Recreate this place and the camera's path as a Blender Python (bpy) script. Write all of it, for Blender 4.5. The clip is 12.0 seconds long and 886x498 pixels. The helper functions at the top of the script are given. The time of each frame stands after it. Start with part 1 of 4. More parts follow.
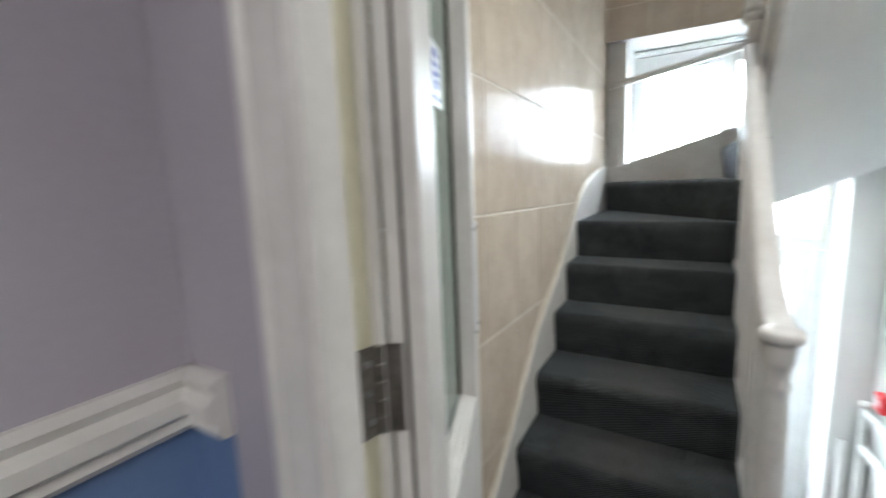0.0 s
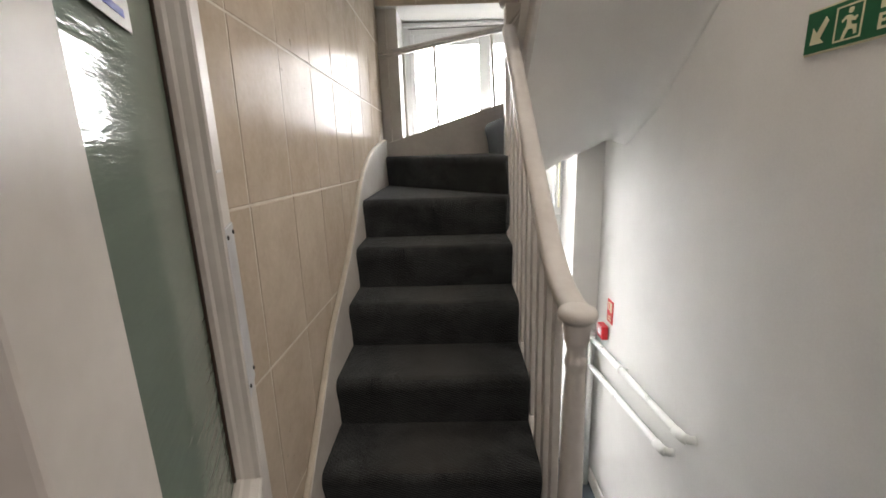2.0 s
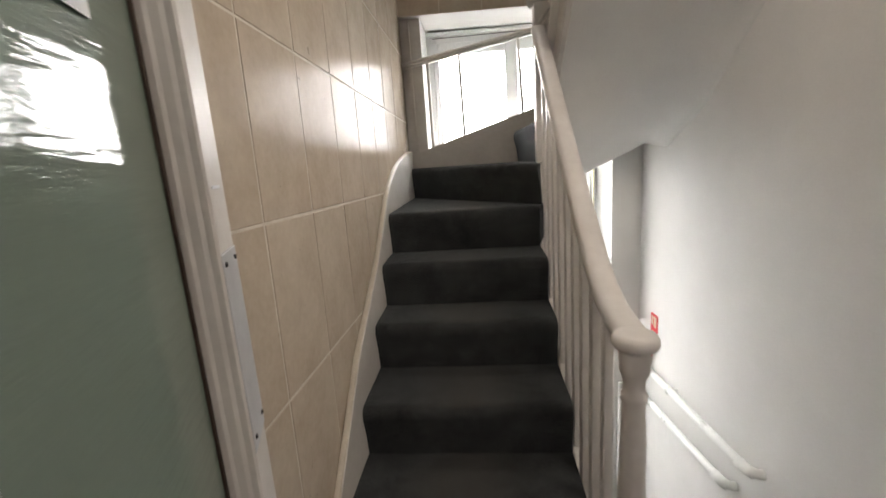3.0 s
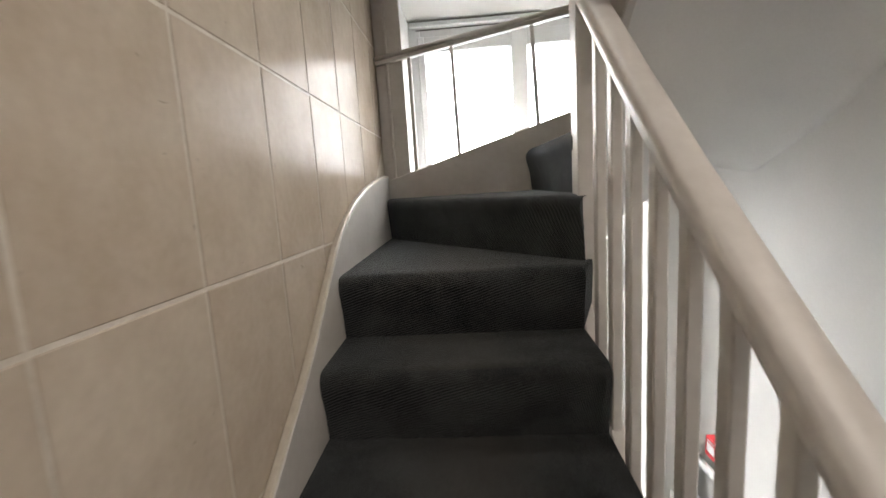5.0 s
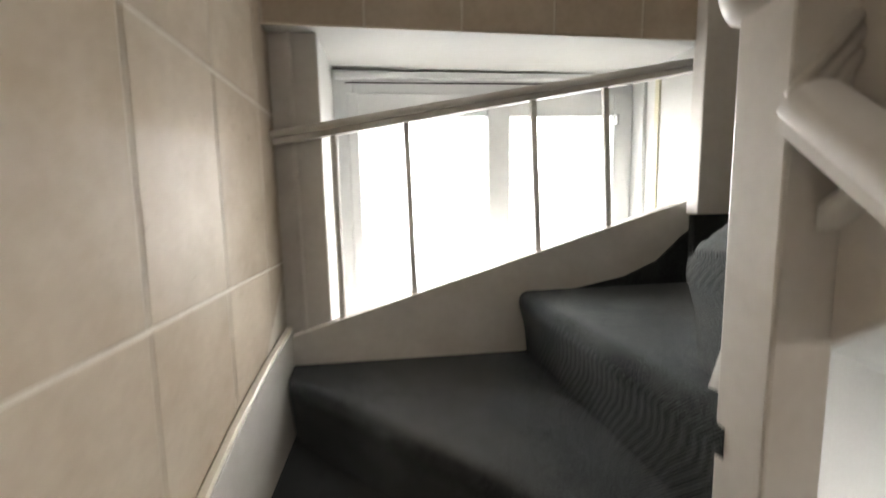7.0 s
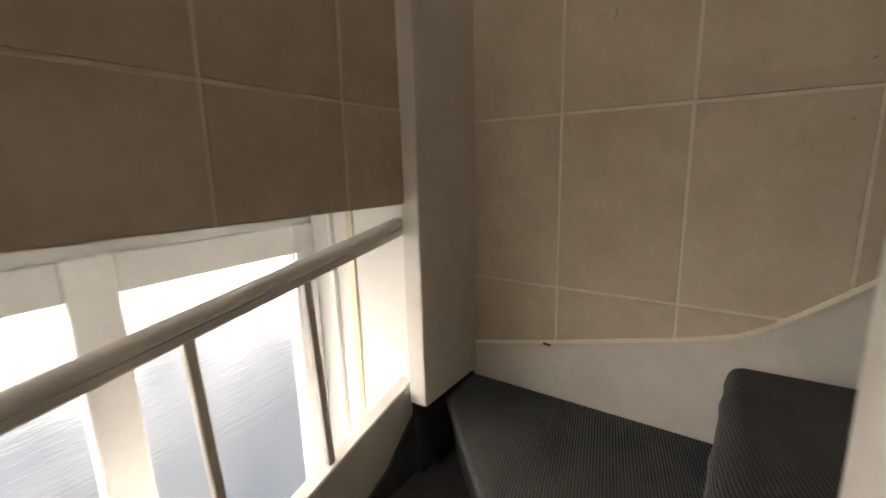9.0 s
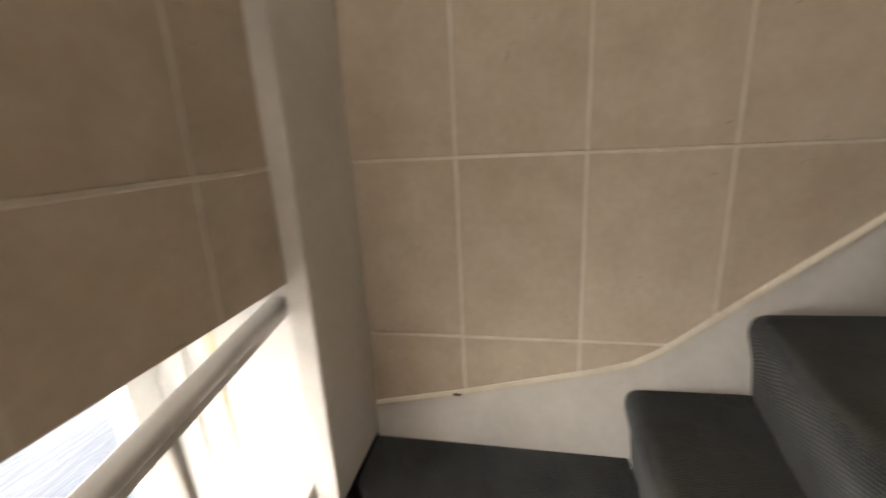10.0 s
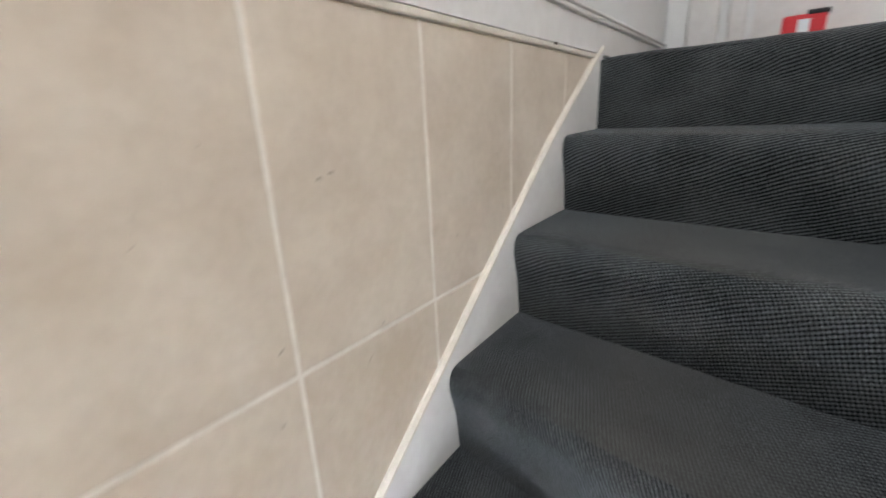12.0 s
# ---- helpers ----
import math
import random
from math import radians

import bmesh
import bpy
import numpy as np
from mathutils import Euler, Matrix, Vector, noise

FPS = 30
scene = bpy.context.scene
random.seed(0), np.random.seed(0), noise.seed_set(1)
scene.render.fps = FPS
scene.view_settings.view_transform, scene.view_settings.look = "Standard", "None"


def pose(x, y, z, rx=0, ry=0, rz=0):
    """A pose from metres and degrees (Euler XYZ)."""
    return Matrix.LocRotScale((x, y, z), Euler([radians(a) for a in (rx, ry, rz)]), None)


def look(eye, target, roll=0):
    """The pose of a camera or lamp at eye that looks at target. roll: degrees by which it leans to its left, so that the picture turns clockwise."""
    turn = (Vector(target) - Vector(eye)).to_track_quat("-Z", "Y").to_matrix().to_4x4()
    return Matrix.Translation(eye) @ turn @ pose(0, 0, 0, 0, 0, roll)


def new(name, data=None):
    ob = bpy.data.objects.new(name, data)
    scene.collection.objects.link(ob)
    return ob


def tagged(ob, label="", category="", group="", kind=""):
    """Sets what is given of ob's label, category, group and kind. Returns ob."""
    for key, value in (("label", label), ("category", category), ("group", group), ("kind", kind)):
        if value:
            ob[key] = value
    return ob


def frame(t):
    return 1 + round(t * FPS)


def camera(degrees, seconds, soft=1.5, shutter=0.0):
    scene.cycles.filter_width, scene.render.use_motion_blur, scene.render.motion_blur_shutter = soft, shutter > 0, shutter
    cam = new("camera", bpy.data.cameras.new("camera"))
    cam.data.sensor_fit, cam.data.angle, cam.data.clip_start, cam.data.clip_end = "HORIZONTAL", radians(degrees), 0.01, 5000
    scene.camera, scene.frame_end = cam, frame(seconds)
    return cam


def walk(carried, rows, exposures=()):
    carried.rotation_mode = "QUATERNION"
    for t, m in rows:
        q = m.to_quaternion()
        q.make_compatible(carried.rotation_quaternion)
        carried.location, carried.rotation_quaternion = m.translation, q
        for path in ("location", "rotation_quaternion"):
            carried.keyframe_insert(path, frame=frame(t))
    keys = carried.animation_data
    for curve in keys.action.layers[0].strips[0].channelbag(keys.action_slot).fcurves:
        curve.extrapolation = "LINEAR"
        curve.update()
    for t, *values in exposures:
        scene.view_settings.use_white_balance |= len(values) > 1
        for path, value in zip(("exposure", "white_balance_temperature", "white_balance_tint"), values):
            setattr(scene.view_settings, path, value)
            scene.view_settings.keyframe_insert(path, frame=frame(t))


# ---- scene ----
cam = camera(92.7, 12.0, 1.6, 0.5)
PATH = [
    (0, (0.548, -0.943, 1.504), (-0.472, 0.751, 1.205), -2.3),
    (0.5, (0.514, -0.775, 1.501), (0.098, 1.151, 1.16), -1.5),
    (1, (0.463, -0.716, 1.498), (0.403, 1.238, 1.076), -0.8),
    (1.5, (0.459, -0.708, 1.509), (0.429, 1.233, 1.031), -1.2),
    (2, (0.457, -0.706, 1.517), (0.395, 1.239, 1.056), -2.0),
    (2.5, (0.451, -0.692, 1.514), (0.344, 1.256, 1.076), -2.7),
    (3, (0.444, -0.602, 1.508), (0.254, 1.348, 1.106), -4.0),
    (3.5, (0.397, -0.434, 1.517), (0.237, 1.53, 1.17), -6.7),
    (5.3, (0.404, 0.27, 1.539), (0.299, 2.248, 1.266), -2.4),
    (5.5, (0.384, 0.355, 1.557), (0.318, 2.339, 1.314), -1.9),
    (6, (0.375, 0.591, 1.631), (0.288, 2.581, 1.457), -2.6),
    (6.5, (0.325, 0.786, 1.758), (0.265, 2.78, 1.621), -2.3),
    (6.7, (0.306, 0.86, 1.824), (0.346, 2.849, 1.622), -1.8),
    (8.3, (0.354, 1.371, 2.37), (1.498, 2.991, 2.114), -1.9),
    (8.5, (0.371, 1.401, 2.39), (1.694, 2.874, 2.106), -1.4),
    (9, (0.452, 1.52, 2.445), (2.056, 2.645, 2.045), -1.6),
    (9.5, (0.493, 1.607, 2.506), (2.186, 2.582, 2.077), -2.7),
    (10, (0.546, 1.715, 2.601), (2.43, 2.109, 2.057), -3.1),
    (10.5, (0.714, 1.761, 2.669), (2.559, 1.323, 2.032), -2.0),
    (11, (0.787, 1.709, 2.75), (2.434, 0.777, 2.103), -1.6),
    (11.5, (0.851, 1.675, 2.765), (2.374, 0.509, 2.199), -0.7),
    (12, (1.005, 1.581, 2.828), (2.185, 0.078, 2.238), -2.8),
]
EXPOSURES = [(0.0, 1.95, 5900, 5), (0.5, 1.5, 6800, 14), (0.9, 1.25, 6900, 14), (3.7, 1.15, 7100, 14), (5.5, 1.1, 6900, 13), (6.7, 1.1, 7000, 12), (8.3, 0.55, 8300, 16), (9.5, 0.9, 8200, 16), (10.0, 1.35, 7900, 16), (10.5, 2.0, 6800, 14), (11.0, 2.4, 5700, 12), (11.5, 2.5, 5900, 11), (12.0, 2.55, 6200, 12)]
walk(cam, [(t, look(eye, target, lean)) for t, eye, target, lean in PATH], EXPOSURES)
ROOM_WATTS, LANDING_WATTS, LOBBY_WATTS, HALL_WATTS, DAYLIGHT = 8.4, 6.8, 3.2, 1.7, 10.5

# ---- world and light ----
world = bpy.data.worlds.new("sky")
scene.world = world
world.use_nodes = True
wn = world.node_tree
sky = wn.nodes.new("ShaderNodeTexSky")
sky.sky_type, sky.sun_disc, sky.sun_elevation, sky.sun_rotation = "NISHITA", False, radians(35), radians(200)
wn.nodes["Background"].inputs["Strength"].default_value = 0.08
wn.links.new(sky.outputs["Color"], wn.nodes["Background"].inputs["Color"])


def area(name, m, sx, sy, watts, colour):
    data = bpy.data.lights.new(name, "AREA")
    data.shape, data.size, data.size_y, data.energy, data.color = "RECTANGLE", sx, sy, watts, colour
    ob = new(name, data)
    ob.matrix_world = m
    return ob


# assumed, unseen source that fills the room behind the doorway
area("room_fill_light", pose(1.2, -2.2, 2.40), 0.9, 0.9, ROOM_WATTS, (1.0, 0.93, 0.86))
# added fill for the upper flight, at blank wall; no opening is built there
area("upper_flight_fill_light", look((0.45, 2.06, 4.40), (1.20, 1.05, 2.40)), 0.7, 0.5, LANDING_WATTS, (0.95, 0.98, 1.0))
# made-up fill under the landing, brightening the white wall and stair foot
area("lobby_fill_light", pose(1.20, 0.13, 2.70), 0.3, 0.3, LOBBY_WATTS, (1.0, 0.95, 0.88))
area("hall_door_daylight", look((0.78, 2.64, 0.30), (0.78, 1.0, 0.20)), 0.66, 1.1, HALL_WATTS, (0.88, 0.95, 1.0))


# ---- materials ----
def material(name, colour, rough=0.5, metal=0.0, spec=0.5):
    m = bpy.data.materials.new(name)
    m.use_nodes = True
    p = m.node_tree.nodes["Principled BSDF"]
    p.inputs["Base Color"].default_value = (*colour, 1)
    p.inputs["Roughness"].default_value = rough
    p.inputs["Metallic"].default_value = metal
    p.inputs["Specular IOR Level"].default_value = spec
    return m


def worn(name, dark, light, rough=0.5, metal=0.0, scale=6.0, fine=90.0, bump=0.1, per_object=0.0, rough_var=0.1, spec=0.5, contrast=(0.3, 0.7)):
    """Two scales of variation in colour, gloss and relief, in real-world size."""
    m = material(name, light, rough, metal, spec)
    t = m.node_tree
    p = t.nodes["Principled BSDF"]
    geo = t.nodes.new("ShaderNodeNewGeometry")
    big, small = t.nodes.new("ShaderNodeTexNoise"), t.nodes.new("ShaderNodeTexNoise")
    big.inputs["Scale"].default_value, big.inputs["Detail"].default_value = scale, 6
    small.inputs["Scale"].default_value, small.inputs["Detail"].default_value = fine, 3
    place = geo.outputs["Position"]
    if per_object:
        info = t.nodes.new("ShaderNodeObjectInfo")
        mul = t.nodes.new("ShaderNodeVectorMath")
        mul.operation = "MULTIPLY_ADD"
        mul.inputs[1].default_value = (1, 1, 1)
        comb = t.nodes.new("ShaderNodeVectorMath")
        comb.operation = "SCALE"
        comb.inputs[0].default_value = (37, 19, 53)
        t.links.new(info.outputs["Random"], comb.inputs["Scale"])
        t.links.new(geo.outputs["Position"], mul.inputs[0])
        t.links.new(comb.outputs[0], mul.inputs[2])
        place = mul.outputs[0]
    for n in (big, small):
        t.links.new(place, n.inputs["Vector"])
    ramp = t.nodes.new("ShaderNodeValToRGB")
    ramp.color_ramp.elements[0].color, ramp.color_ramp.elements[1].color = (*dark, 1), (*light, 1)
    ramp.color_ramp.elements[0].position, ramp.color_ramp.elements[1].position = contrast
    mix = t.nodes.new("ShaderNodeMix")
    mix.data_type = "FLOAT"
    mix.inputs[0].default_value = 0.3
    t.links.new(big.outputs["Fac"], mix.inputs[2])
    t.links.new(small.outputs["Fac"], mix.inputs[3])
    fac = mix.outputs[0]
    if per_object:
        add = t.nodes.new("ShaderNodeMath")
        add.operation = "MULTIPLY_ADD"
        add.inputs[1].default_value = per_object
        t.links.new(info.outputs["Random"], add.inputs[0])
        t.links.new(fac, add.inputs[2])
        sub = t.nodes.new("ShaderNodeMath")
        sub.operation = "SUBTRACT"
        sub.inputs[1].default_value = per_object / 2
        t.links.new(add.outputs[0], sub.inputs[0])
        fac = sub.outputs[0]
    t.links.new(fac, ramp.inputs["Fac"])
    t.links.new(ramp.outputs["Color"], p.inputs["Base Color"])
    rr = t.nodes.new("ShaderNodeMapRange")
    rr.inputs["To Min"].default_value, rr.inputs["To Max"].default_value = max(0.02, rough - rough_var), min(1, rough + rough_var)
    t.links.new(big.outputs["Fac"], rr.inputs["Value"])
    t.links.new(rr.outputs["Result"], p.inputs["Roughness"])
    if bump:
        b = t.nodes.new("ShaderNodeBump")
        b.inputs["Strength"].default_value, b.inputs["Distance"].default_value = bump, 0.004
        t.links.new(mix.outputs[0], b.inputs["Height"])
        t.links.new(b.outputs["Normal"], p.inputs["Normal"])
    return m


TILE = worn("beige_tile", (0.50, 0.412, 0.322), (0.64, 0.552, 0.455), 0.22, scale=9, fine=60, bump=0.006, per_object=0.12, rough_var=0.05, spec=0.022)


def pitted(m, scale, low, high, depth):
    """Small dark pits and hairline stains over a finished material."""
    t = m.node_tree
    p = t.nodes["Principled BSDF"]
    geo = t.nodes.new("ShaderNodeNewGeometry")
    n = t.nodes.new("ShaderNodeTexNoise")
    n.inputs["Scale"].default_value, n.inputs["Detail"].default_value, n.inputs["Distortion"].default_value = scale, 3, 1.5
    t.links.new(geo.outputs["Position"], n.inputs["Vector"])
    r = t.nodes.new("ShaderNodeMapRange")
    r.inputs["From Min"].default_value, r.inputs["From Max"].default_value = low, high
    r.inputs["To Min"].default_value, r.inputs["To Max"].default_value = 1.0, depth
    t.links.new(n.outputs["Fac"], r.inputs["Value"])
    old = p.inputs["Base Color"].links[0].from_socket
    mix = t.nodes.new("ShaderNodeMix")
    mix.data_type, mix.blend_type = "RGBA", "MULTIPLY"
    mix.inputs[0].default_value = 1.0
    t.links.new(old, mix.inputs[6])
    t.links.new(r.outputs["Result"], mix.inputs[7])
    t.links.new(mix.outputs[2], p.inputs["Base Color"])


pitted(TILE, 26, 0.72, 0.78, 0.62)
GROUT = worn("grout", (0.60, 0.54, 0.46), (0.80, 0.74, 0.66), 0.8, scale=20, fine=200, bump=0.3)
TRIM = worn("cream_tile_trim", (0.60, 0.54, 0.45), (0.74, 0.68, 0.59), 0.35, scale=15, fine=120, bump=0.05)
WALL = worn("white_wall_paint", (0.70, 0.69, 0.67), (0.80, 0.79, 0.77), 0.6, scale=3, fine=140, bump=0.08)
PAINT = worn("white_gloss_paint", (0.62, 0.585, 0.55), (0.75, 0.72, 0.69), 0.42, scale=7, fine=45, bump=0.06)
WOODWHITE = worn("white_window_paint", (0.76, 0.77, 0.77), (0.86, 0.87, 0.87), 0.35, scale=8, fine=60, bump=0.04)
LILAC = worn("lilac_wall_paint", (0.40, 0.365, 0.41), (0.47, 0.435, 0.48), 0.65, scale=3, fine=130, bump=0.06)
BLUE = worn("blue_dado_paint", (0.12, 0.19, 0.36), (0.17, 0.25, 0.44), 0.6, scale=4, fine=120, bump=0.06)
STEEL = worn("brushed_steel", (0.42, 0.42, 0.44), (0.62, 0.62, 0.64), 0.38, metal=1.0, scale=25, fine=300, bump=0.05)
BRASS = worn("tarnished_hinge_metal", (0.16, 0.14, 0.12), (0.34, 0.31, 0.28), 0.45, metal=1.0, scale=40, fine=260, bump=0.2)
RED = worn("red_plastic", (0.55, 0.012, 0.02), (0.72, 0.03, 0.04), 0.35, scale=20, fine=120, bump=0.03)
GREEN = worn("green_sign_film", (0.0, 0.085, 0.028), (0.0, 0.12, 0.042), 0.4, scale=12, fine=100, bump=0.0)
SIGNCREAM = worn("photoluminescent_cream", (0.62, 0.58, 0.38), (0.72, 0.68, 0.48), 0.45, scale=14, fine=100, bump=0.0)
STICKER = worn("white_sticker", (0.72, 0.74, 0.78), (0.82, 0.84, 0.86), 0.4, scale=20, fine=100, bump=0.0)
STICKBLUE = worn("blue_sticker_ink", (0.03, 0.05, 0.30), (0.06, 0.09, 0.42), 0.4, scale=20, fine=100, bump=0.0)
PIPEW = worn("white_pipe_paint", (0.74, 0.74, 0.72), (0.84, 0.84, 0.82), 0.3, scale=9, fine=70, bump=0.04)
# black small parts; also colours the strip that stands for the window gap's shade
DARK = material("black_parts_and_gap_shade", (0.015, 0.015, 0.017), 0.6)
HALLFLOOR = worn("blue_grey_vinyl", (0.07, 0.085, 0.11), (0.11, 0.13, 0.16), 0.5, scale=8, fine=120, bump=0.05)
CREAMPAINT = worn("cream_rebate_paint", (0.60, 0.56, 0.40), (0.72, 0.68, 0.52), 0.4, scale=8, fine=60, bump=0.05)


def carpet_material():
    """Looped charcoal carpet: woven ribs 5 mm apart, brushed patches, and a browner worn strip along the walking line."""
    m = material("charcoal_ribbed_carpet", (0.02, 0.022, 0.024), 0.95, 0, 0.12)
    t = m.node_tree
    p = t.nodes["Principled BSDF"]

    def node(kind, **values):
        n = t.nodes.new("ShaderNode" + kind)
        for k, v in values.items():
            n.inputs[k.replace("_", " ")].default_value = v
        return n

    def maths(op, a, b, c=None):
        n = t.nodes.new("ShaderNodeMath")
        n.operation = op
        for k, v in enumerate((a, b, c)):
            if v is None:
                continue
            if isinstance(v, (int, float)):
                n.inputs[k].default_value = v
            else:
                t.links.new(v, n.inputs[k])
        return n.outputs[0]

    geo = t.nodes.new("ShaderNodeNewGeometry")
    sep = t.nodes.new("ShaderNodeSeparateXYZ")
    t.links.new(geo.outputs["Position"], sep.inputs[0])
    # the cloth runs down over the noses, which face the other way on the upper flight
    facing = maths("MULTIPLY_ADD", maths("GREATER_THAN", sep.outputs["X"], 0.76), -2.0, 1.0)
    run = maths("MULTIPLY_ADD", sep.outputs["Z"], facing, sep.outputs["Y"])
    flat = t.nodes.new("ShaderNodeCombineXYZ")
    t.links.new(maths("MULTIPLY_ADD", run, 0.35, sep.outputs["X"]), flat.inputs[0])
    t.links.new(maths("MULTIPLY_ADD", sep.outputs["X"], -0.25, run), flat.inputs[1])
    ribs = []
    for direction, scale in (("X", 58), ("Y", 50)):
        w = node("TexWave", Scale=scale, Distortion=0.7, Detail=2.0, Detail_Scale=4.0)
        w.bands_direction = direction
        t.links.new(flat.outputs[0], w.inputs["Vector"])
        ribs.append(w.outputs["Fac"])
    tuft, brushed, patch = node("TexNoise", Scale=380.0, Detail=2.0), node("TexNoise", Scale=9.0, Detail=4.0, Distortion=0.3), node("TexNoise", Scale=5.0, Detail=3.0)
    for n in (tuft, brushed, patch):
        t.links.new(geo.outputs["Position"], n.inputs["Vector"])
    weave = maths("MULTIPLY", maths("MULTIPLY_ADD", ribs[1], 0.52, maths("MULTIPLY_ADD", ribs[0], 0.24, 0.12)), maths("MULTIPLY_ADD", tuft.outputs["Fac"], 1.3, 0.20))
    tone = maths("MULTIPLY_ADD", brushed.outputs["Fac"], 0.40, maths("MULTIPLY", weave, 0.85))
    ramp = t.nodes.new("ShaderNodeValToRGB")
    ramp.color_ramp.elements[0].position, ramp.color_ramp.elements[1].position = 0.38, 0.84
    ramp.color_ramp.elements[0].color, ramp.color_ramp.elements[1].color = (0.003, 0.0033, 0.0036, 1), (0.100, 0.106, 0.108, 1)
    t.links.new(tone, ramp.inputs["Fac"])
    # worn strip, on the treads only
    lines = []
    for centre in (0.37, 1.10):
        off = maths("ABSOLUTE", maths("SUBTRACT", sep.outputs["X"], centre), 0)
        lines.append(maths("SUBTRACT", 0.30, off))
    strip = maths("MULTIPLY_ADD", patch.outputs["Fac"], 0.25, maths("MAXIMUM", lines[0], lines[1]))
    rng_ = t.nodes.new("ShaderNodeMapRange")
    rng_.inputs["From Min"].default_value, rng_.inputs["From Max"].default_value, rng_.inputs["To Max"].default_value = 0.20, 0.40, 0.55
    t.links.new(strip, rng_.inputs["Value"])
    up = t.nodes.new("ShaderNodeSeparateXYZ")
    t.links.new(geo.outputs["True Normal"], up.inputs[0])
    worn_by = maths("MULTIPLY", rng_.outputs["Result"], maths("GREATER_THAN", up.outputs["Z"], 0.6))
    mix = t.nodes.new("ShaderNodeMix")
    mix.data_type = "RGBA"
    mix.inputs[7].default_value = (0.066, 0.062, 0.056, 1)
    t.links.new(worn_by, mix.inputs[0])
    t.links.new(ramp.outputs["Color"], mix.inputs[6])
    t.links.new(mix.outputs[2], p.inputs["Base Color"])
    b = t.nodes.new("ShaderNodeBump")
    b.inputs["Strength"].default_value, b.inputs["Distance"].default_value = 0.5, 0.003
    t.links.new(weave, b.inputs["Height"])
    t.links.new(b.outputs["Normal"], p.inputs["Normal"])
    p.inputs["Sheen Weight"].default_value, p.inputs["Sheen Roughness"].default_value = 0.26, 0.42
    p.inputs["Sheen Tint"].default_value = (0.62, 0.68, 0.72, 1)
    return m


CARPET = carpet_material()


def glass_material(name, tint, rough, wave, strength):
    m = material(name, tint, rough)
    t = m.node_tree
    p = t.nodes["Principled BSDF"]
    p.inputs["Transmission Weight"].default_value, p.inputs["IOR"].default_value = 1.0, 1.45
    geo = t.nodes.new("ShaderNodeNewGeometry")
    mp = t.nodes.new("ShaderNodeMapping")
    mp.inputs["Scale"].default_value = wave
    n = t.nodes.new("ShaderNodeTexNoise")
    n.inputs["Scale"].default_value, n.inputs["Detail"].default_value = 1.0, 3
    t.links.new(geo.outputs["Position"], mp.inputs["Vector"])
    t.links.new(mp.outputs[0], n.inputs["Vector"])
    b = t.nodes.new("ShaderNodeBump")
    b.inputs["Strength"].default_value, b.inputs["Distance"].default_value = strength, 0.01
    t.links.new(n.outputs["Fac"], b.inputs["Height"])
    t.links.new(b.outputs["Normal"], p.inputs["Normal"])
    return m


OBSCURE = glass_material("obscure_window_glass", (0.95, 0.97, 0.98), 0.03, (10, 10, 55), 0.16)


def backdrop_material():
    m = bpy.data.materials.new("bright_overcast_daylight")
    m.use_nodes = True
    t = m.node_tree
    t.nodes.remove(t.nodes["Principled BSDF"])
    em = t.nodes.new("ShaderNodeEmission")
    geo = t.nodes.new("ShaderNodeNewGeometry")
    sep = t.nodes.new("ShaderNodeSeparateXYZ")
    noi = t.nodes.new("ShaderNodeTexNoise")
    noi.inputs["Scale"].default_value, noi.inputs["Detail"].default_value = 0.55, 4
    t.links.new(geo.outputs["Position"], sep.inputs[0])
    t.links.new(geo.outputs["Position"], noi.inputs["Vector"])
    add = t.nodes.new("ShaderNodeMath")
    add.operation = "MULTIPLY_ADD"
    add.inputs[1].default_value = 2.4
    t.links.new(noi.outputs["Fac"], add.inputs[0])
    t.links.new(sep.outputs["Z"], add.inputs[2])
    mr = t.nodes.new("ShaderNodeMapRange")
    mr.inputs["From Min"].default_value, mr.inputs["From Max"].default_value = -1.3, 2.7
    t.links.new(add.outputs[0], mr.inputs["Value"])
    ramp = t.nodes.new("ShaderNodeValToRGB")
    ramp.color_ramp.elements[0].color, ramp.color_ramp.elements[1].color = (0.022, 0.028, 0.036, 1), (0.94, 0.98, 1.0, 1)
    for at, shade in ((0.35, (0.045, 0.053, 0.064, 1)), (0.62, (0.10, 0.107, 0.113, 1)), (0.80, (0.40, 0.44, 0.46, 1))):
        ramp.color_ramp.elements.new(at).color = shade
    t.links.new(mr.outputs[0], ramp.inputs["Fac"])
    t.links.new(ramp.outputs["Color"], em.inputs["Color"])
    em.inputs["Strength"].default_value = DAYLIGHT
    t.links.new(em.outputs[0], t.nodes["Material Output"].inputs["Surface"])
    return m


BACKDROP = backdrop_material()


# ---- builders ----
def mesh_object(name, bm, mat, parent=None, smooth=False):
    bmesh.ops.recalc_face_normals(bm, faces=bm.faces)
    me = bpy.data.meshes.new(name)
    bm.to_mesh(me)
    bm.free()
    for m in (mat if isinstance(mat, (list, tuple)) else [mat]):
        me.materials.append(m)
    if smooth:
        for f in me.polygons:
            f.use_smooth = True
    ob = new(name, me)
    if parent:
        ob.parent = parent
    return ob


def part(name, bm, mat, parent, label="", smooth=False):
    ob = mesh_object(name, bm, mat, parent, smooth)
    if label:
        ob["label"] = label
    return ob


def empty(name, label, category, group="", kind=""):
    ob = new(name)
    return tagged(ob, label, category, group, kind)


def bevel(bm, w, seg=2):
    if w:
        bmesh.ops.bevel(bm, geom=list(bm.edges), offset=w, segments=seg, affect="EDGES", profile=0.5)
    return bm


